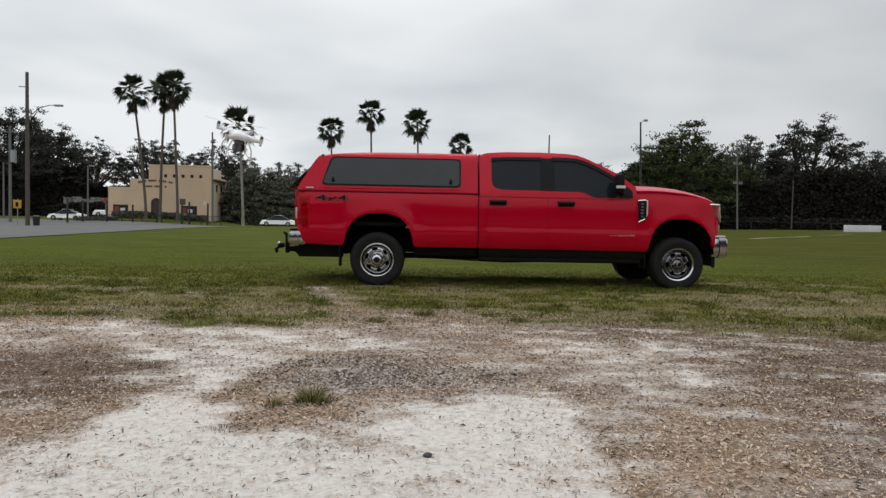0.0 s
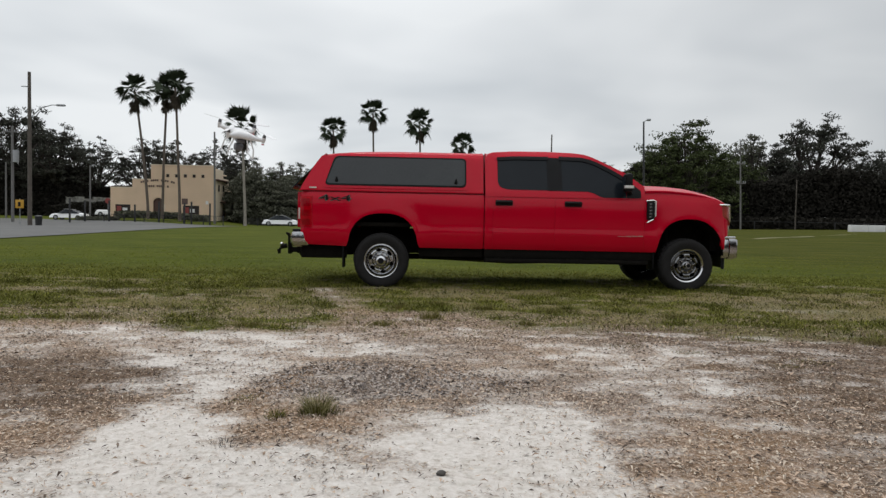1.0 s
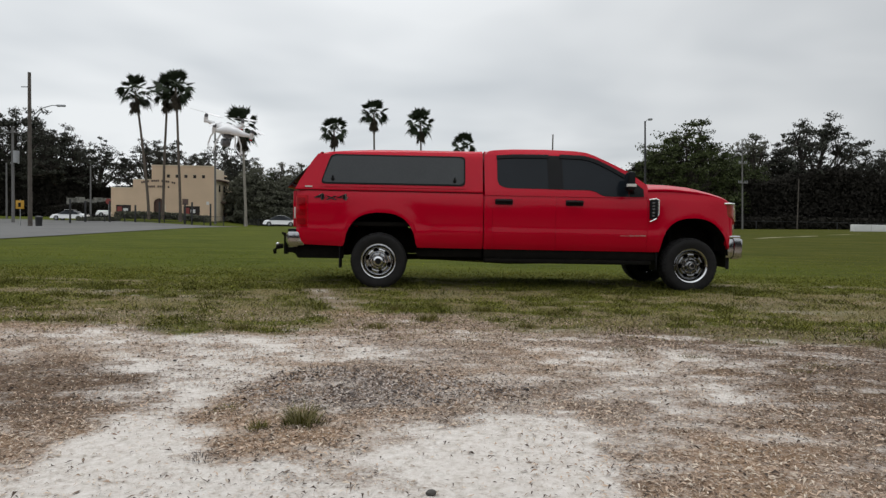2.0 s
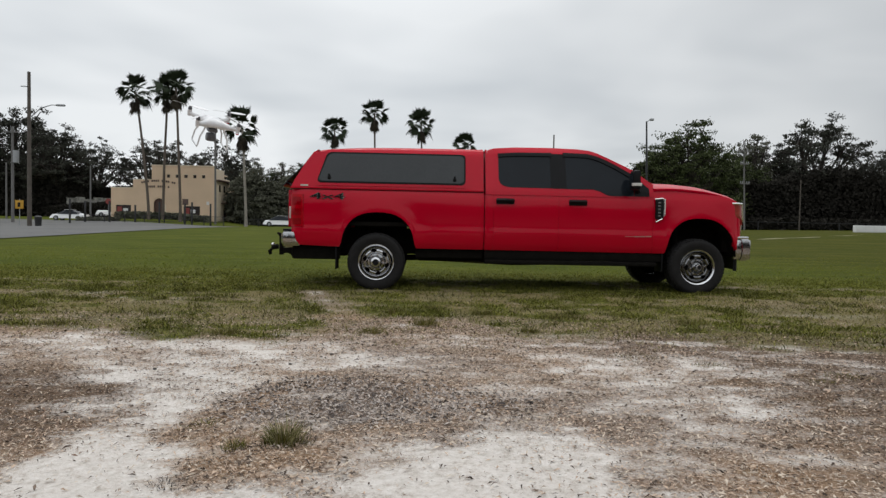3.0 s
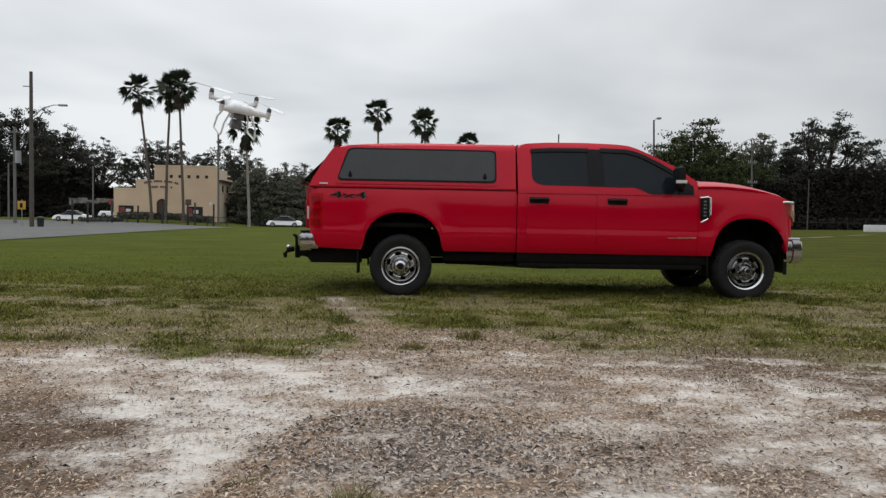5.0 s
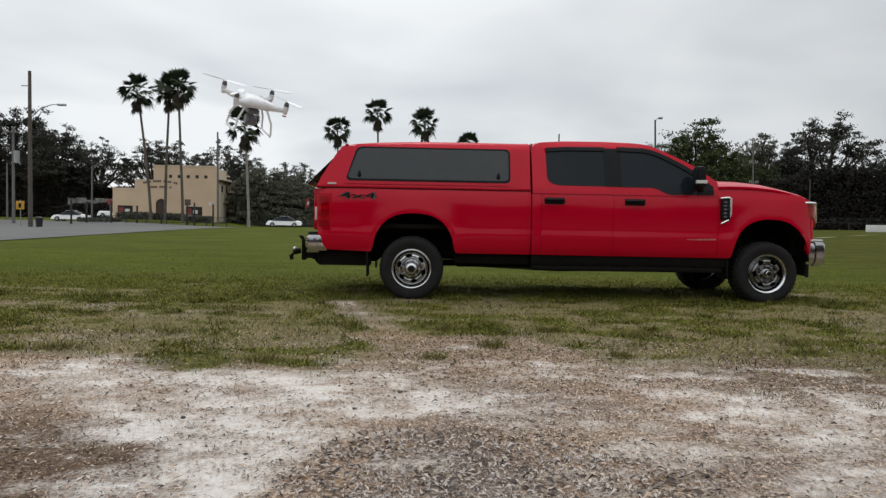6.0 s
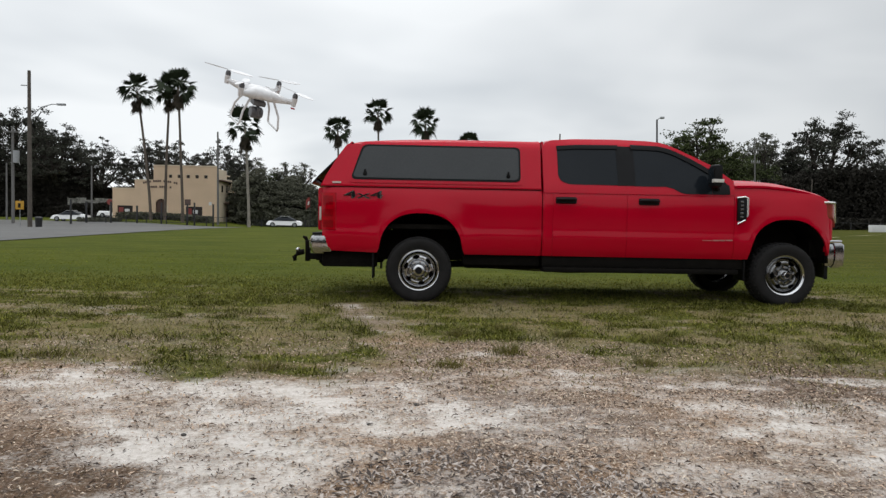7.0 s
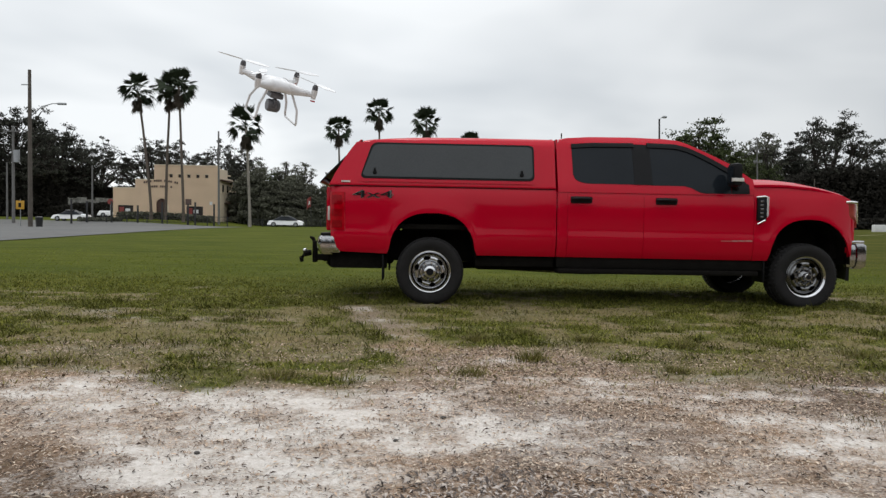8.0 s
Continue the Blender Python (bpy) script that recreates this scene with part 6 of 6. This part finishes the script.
part("battery", boxm(-0.10, -0.05, -0.035, 0.035, -0.02, 0.022, bevel=0.008), DRONE_WHITE, DR)
for ax, ay in ARMS[:2]:
    part("status_light", boxm(ax - 0.008, ax + 0.008, ay - 0.008, ay + 0.008, -0.018, -0.0125), LAMP_RED, DR)

# ---- loose cover on the ground ----

def chips(name, n, x0, x1, y0, y1, keep, length, mat, label, seed):
    """Curled scraps of leaf and wood, each a bent lozenge."""
    rng = np.random.default_rng(seed)
    x, y = rng.uniform(x0, x1, n), y0 + (y1 - y0) * rng.uniform(0, 1, n)
    ok = rng.uniform(0, 1, n) < keep(x, y)
    x, y = x[ok], y[ok]
    n = len(x)
    z = ground_z(x, y)
    a = rng.uniform(0, 2 * math.pi, n)
    ln = np.minimum(length * rng.lognormal(0, 0.45, n), 2.4 * length)
    w = ln * rng.uniform(0.12, 0.32, n)
    tilt = rng.normal(0.0, 0.22, n)
    curl = ln * rng.uniform(-0.05, 0.30, n)
    d = np.stack([np.cos(a) * np.cos(tilt), np.sin(a) * np.cos(tilt), np.sin(tilt)], 1)
    roll = rng.normal(0, 0.5, n)
    s = np.stack([-np.sin(a) * np.cos(roll), np.cos(a) * np.cos(roll), np.sin(roll)], 1)
    c = np.stack([x, y, z + 0.004 + 0.25 * ln * np.abs(np.sin(tilt)) + 0.3 * w * np.abs(np.sin(roll))], 1)
    up = np.zeros_like(c)
    up[:, 2] = curl
    p = [c - d * ln[:, None] / 2, c + s * w[:, None] * 0.55 + up, c + d * ln[:, None] / 2, c - s * w[:, None] * 0.55 + up]
    v = np.stack(p, 1).reshape(-1, 3)
    f = np.arange(n)[:, None] * 4 + np.array([0, 1, 2, 3])
    return from_arrays(name, v, f, mat, label, "leaf litter", "stuff")


def blades(name, n, x0, x1, y0, y1, keep, height, width, mat, label, seed, clump=0.0, spread=0.35, per=14):
    """Single grass blades, two-sided slivers bent at mid height."""
    rng = np.random.default_rng(seed)
    x, y = rng.uniform(x0, x1, n), rng.uniform(y0, y1, n)
    if clump:
        m = max(1, n // per)
        cx, cy = rng.uniform(x0, x1, m), rng.uniform(y0, y1, m)
        pick = rng.integers(0, m, n)
        x, y = cx[pick] + rng.normal(0, clump, n), cy[pick] + rng.normal(0, clump, n)
    ok = rng.uniform(0, 1, n) < keep(x, y)
    x, y = x[ok], y[ok]
    n = len(x)
    z = ground_z(x, y) - 0.004
    h = height * rng.lognormal(0, 0.38, n) * (0.6 + 0.8 * fbm(x, y, 1.4, seed, 2))
    a = rng.uniform(0, 2 * math.pi, n)
    lean = np.abs(rng.normal(0, spread, n)) + 0.08
    d = np.stack([np.cos(a) * lean, np.sin(a) * lean, np.ones(n)], 1)
    b = rng.uniform(0, math.pi, n)
    s = np.stack([np.cos(b), np.sin(b), np.zeros(n)], 1) * (width * rng.uniform(0.6, 1.3, n))[:, None]
    c = np.stack([x, y, z], 1)
    mid = c + d * (h * 0.55)[:, None]
    tip = c + d * h[:, None] + np.stack([np.cos(a), np.sin(a), np.full(n, -0.35)], 1) * (h * lean * 0.6)[:, None]
    v = np.stack([c - s, mid + s, tip, mid - s], 1).reshape(-1, 3)
    f = np.arange(n)[:, None] * 4 + np.array([0, 1, 2, 3])
    return from_arrays(name, v, f, mat, label, "grass", "stuff")


def bare(x, y):
    return np.clip(1.08 - 1.0 * sand_at(x, y), 0.06, 1) * np.clip(1 - 0.75 * grass_at(x, y), 0.1, 1)


def sward(x, y):
    """1 where the turf has begun, 0 on the open soil."""
    return ramp01((past_edge(x, y) + 0.25) / 0.6)


def clotted(x, y):
    return ramp01((fbm(x, y, 1.7, 61, 3) - 0.30) / 0.35)


chips("leaf_litter", 400000, -3.6, 5.6, -8.9, -3.6, lambda x, y: bare(x, y) * (1 - 0.6 * sward(x, y)) * (0.45 + 0.55 * clotted(x, y)) * (1 - 0.55 * damp_at(x, y)) * (1 - 0.85 * chipped_at(x, y)), 0.0155, LITTER, "brown curled leaf and bark litter over sandy soil", 101)
chips("bleached_litter", 210000, -3.6, 5.6, -8.9, -3.6, lambda x, y: bare(x, y) * (1 - 0.92 * sward(x, y)) * (1 - 0.8 * damp_at(x, y)) * (1 - 0.75 * chipped_at(x, y)) * 0.8, 0.0145, LITTER_PALE, "sun-bleached pale chips of bark and leaf", 102)
chips("leaf_litter", 14000, -6.5, 8.5, -4.8, -1.5, lambda x, y: 0.8 * np.clip(1 - 0.8 * grass_at(x, y), 0.1, 1), 0.024, LITTER_STRAW, "brown curled leaf and bark litter among thin grass", 103)
chips("bleached_litter", 500, -6.5, 8.5, -4.8, -1.5, lambda x, y: 0.8 * np.clip(1 - 0.8 * grass_at(x, y), 0.1, 1), 0.022, LITTER_STRAW, "pale dry scraps among thin grass", 105)
chips("rotted_litter", 150000, -3.6, 5.6, -8.9, -3.6, lambda x, y: bare(x, y) * damp_at(x, y) * 0.8, 0.0155, LITTER_DARK, "dark rotted leaf litter over damp soil", 106)
chips("wood_chips", 34000, -0.9, 1.7, -7.4, -5.8, lambda x, y: 0.9 * chipped_at(x, y), 0.021, LITTER_GREY, "coarse grey and brown wood chips trodden into the soil", 107)
chips("sand_debris", 34000, -3.2, 4.0, -9.2, -5.0, lambda x, y: sand_at(x, y) * ramp01((fbm(x * 0.8, y * 1.6, 2.2, 67, 3) - 0.44) / 0.2), 0.014, LITTER, "scattered scraps of dark leaf on white sand", 104)

blades("grass_blades", 470000, -8.5, 11.5, -5.2, 3.2, lambda x, y: grass_at(x, y) ** 1.5 * (1 - ramp01((y + 1.0) / 4.2)), 0.026, 0.0036, GRASS, "short green grass with thin patches", 111, clump=0.05, spread=0.6)
blades("dry_grass_blades", 85000, -7.5, 10.5, -5.4, 0.0, lambda x, y: np.where(sand_at(x, y) < 0.5, 1, 0.1) * np.interp(y, (-5.4, -4.6, -2.5, 0.0), (0.0, 0.7, 0.7, 0.3)), 0.026, 0.0034, DRY_GRASS, "dry straw-coloured grass", 112, clump=0.07, spread=1.0)
blades("grass_clumps", 34000, -6.5, 9.0, -4.9, -1.0, lambda x, y: np.clip(grass_at(x, y) * 1.3, 0.1, 1) * np.where(sand_at(x, y) < 0.5, 1, 0.2), 0.044, 0.0042, CLUMP, "low dark clumps of coarse grass among thin turf", 114, clump=0.075, spread=0.9, per=130)
blades("lawn_blades", 260000, -16, 22, -1.0, 14, lambda x, y: np.clip(1.0 - y / 13.5, 0, 1) * 0.4, 0.020, 0.006, LAWN, "mown green lawn behind the truck", 113, clump=0.08, spread=0.6)


# ---- single tufts and weeds that stand clear ----
def tuft(name, x, y, r, h, n, mat, label, seed, straw=None):
    rng = np.random.default_rng(seed)
    root = thing(name, pose(x, y, gz(x, y)), label, "grass tuft")
    for nm, m, k in (("green_leaf_mass", mat, n), ("straw_leaf_mass", straw, n)):
        if m is None:
            continue
        px, py = rng.normal(0, r * 0.5, k), rng.normal(0, r * 0.38, k)
        hh = h * rng.uniform(0.4, 1.1, k) * np.exp(-(px ** 2 + py ** 2) / (r * r) * 0.6) * (1.25 if m is straw else 1)
        a = np.arctan2(py, px) + rng.normal(0, 0.6, k)
        ln = rng.uniform(0.1, 0.65, k)
        c = np.stack([px, py, np.full(k, -0.01)], 1)
        d = np.stack([np.cos(a) * ln, np.sin(a) * ln, np.ones(k)], 1)
        b = rng.uniform(0, math.pi, k)
        s = np.stack([np.cos(b), np.sin(b), np.zeros(k)], 1) * (0.0015 * rng.uniform(0.7, 1.4, k))[:, None]
        mid = c + d * (hh * 0.6)[:, None]
        tip = c + d * hh[:, None] + np.stack([np.cos(a), np.sin(a), np.full(k, -0.4)], 1) * (hh * ln * 0.5)[:, None]
        v = np.stack([c - s, c + s, mid + s * 0.8, mid - s * 0.8, tip + s * 0.15, tip - s * 0.15], 1).reshape(-1, 3)
        q = np.arange(k)[:, None] * 6
        f = np.concatenate([q + np.array([0, 1, 2, 3]), q + np.array([3, 2, 4, 5])], 0)
        from_arrays(nm, v, f, m, parent=root, kind="stuff")
    return root


tuft("grass_tuft", 0.04, -7.30, 0.08, 0.105, 210, CLUMP, "bushy yellow-green grass tuft growing out of leaf litter", 201, STRAW)
tuft("grass_tuft", -0.13, -7.36, 0.05, 0.05, 90, GRASS, "small side tuft of yellow-green grass in leaf litter", 202, DRY_GRASS)
tuft("weed", -0.26, -7.72, 0.07, 0.05, 60, STONE, "low dark dead weed lying on white sand", 203)
tuft("grass_tuft", -0.35, -7.05, 0.10, 0.035, 70, GRASS, "thin low grass tuft in leaf litter", 204, DRY_GRASS)
for k, (tx, ty, tr, tall) in enumerate(((2.09, -5.52, 0.22, 0.028), (2.46, -5.74, 0.16, 0.026), (3.15, -6.05, 0.18, 0.028), (2.92, -6.2, 0.14, 0.024), (0.64, -4.16, 0.13, 0.10), (0.34, -3.42, 0.13, 0.08), (1.23, -3.37, 0.16, 0.08), (0.2, -4.6, 0.1, 0.06),
                                (4.3, -5.2, 0.2, 0.08), (5.0, -4.6, 0.2, 0.09), (-0.95, -4.7, 0.16, 0.07), (0.75, -3.1, 0.12, 0.08), (1.9, -3.6, 0.16, 0.08), (-2.4, -4.4, 0.2, 0.07), (3.1, -3.9, 0.2, 0.08), (1.5, -4.5, 0.1, 0.06))):
    dead = tx > 2 and ty < -4.8
    tuft("grass_tuft", tx, ty, tr, tall, 220, BROWN_TUFT if dead else GRASS, "withered brown grass tuft lying over leaf litter" if dead else "ragged dark green grass tuft at the edge of the sand", 210 + k, DRY_GRASS)

# pebbles and a few larger scraps on the sand
rng_p = np.random.default_rng(300)
for k in range(14):
    x, y = rng_p.uniform(-2.2, 2.6), rng_p.uniform(-8.3, -5.2)
    if k == 0:
        x, y = 0.59, -8.05
    r = 0.007 + 0.008 * rng_p.uniform() ** 2 if k else 0.018
    bm = bmesh.new()
    bmesh.ops.create_icosphere(bm, subdivisions=2, radius=r)
    for v in bm.verts:
        v.co *= 1 + 0.25 * noise.noise(v.co * 60 + Vector((k, 0, 0)))
        v.co.z *= 0.6
    st = link_mesh("pebble", bm, STONE)
    st.matrix_basis = pose(x, y, gz(x, y) + r * 0.35, 0, 0, rng_p.uniform(0, 360))
    tagged(st, "small dark pebble lying on pale sand", "pebble", "pebbles")
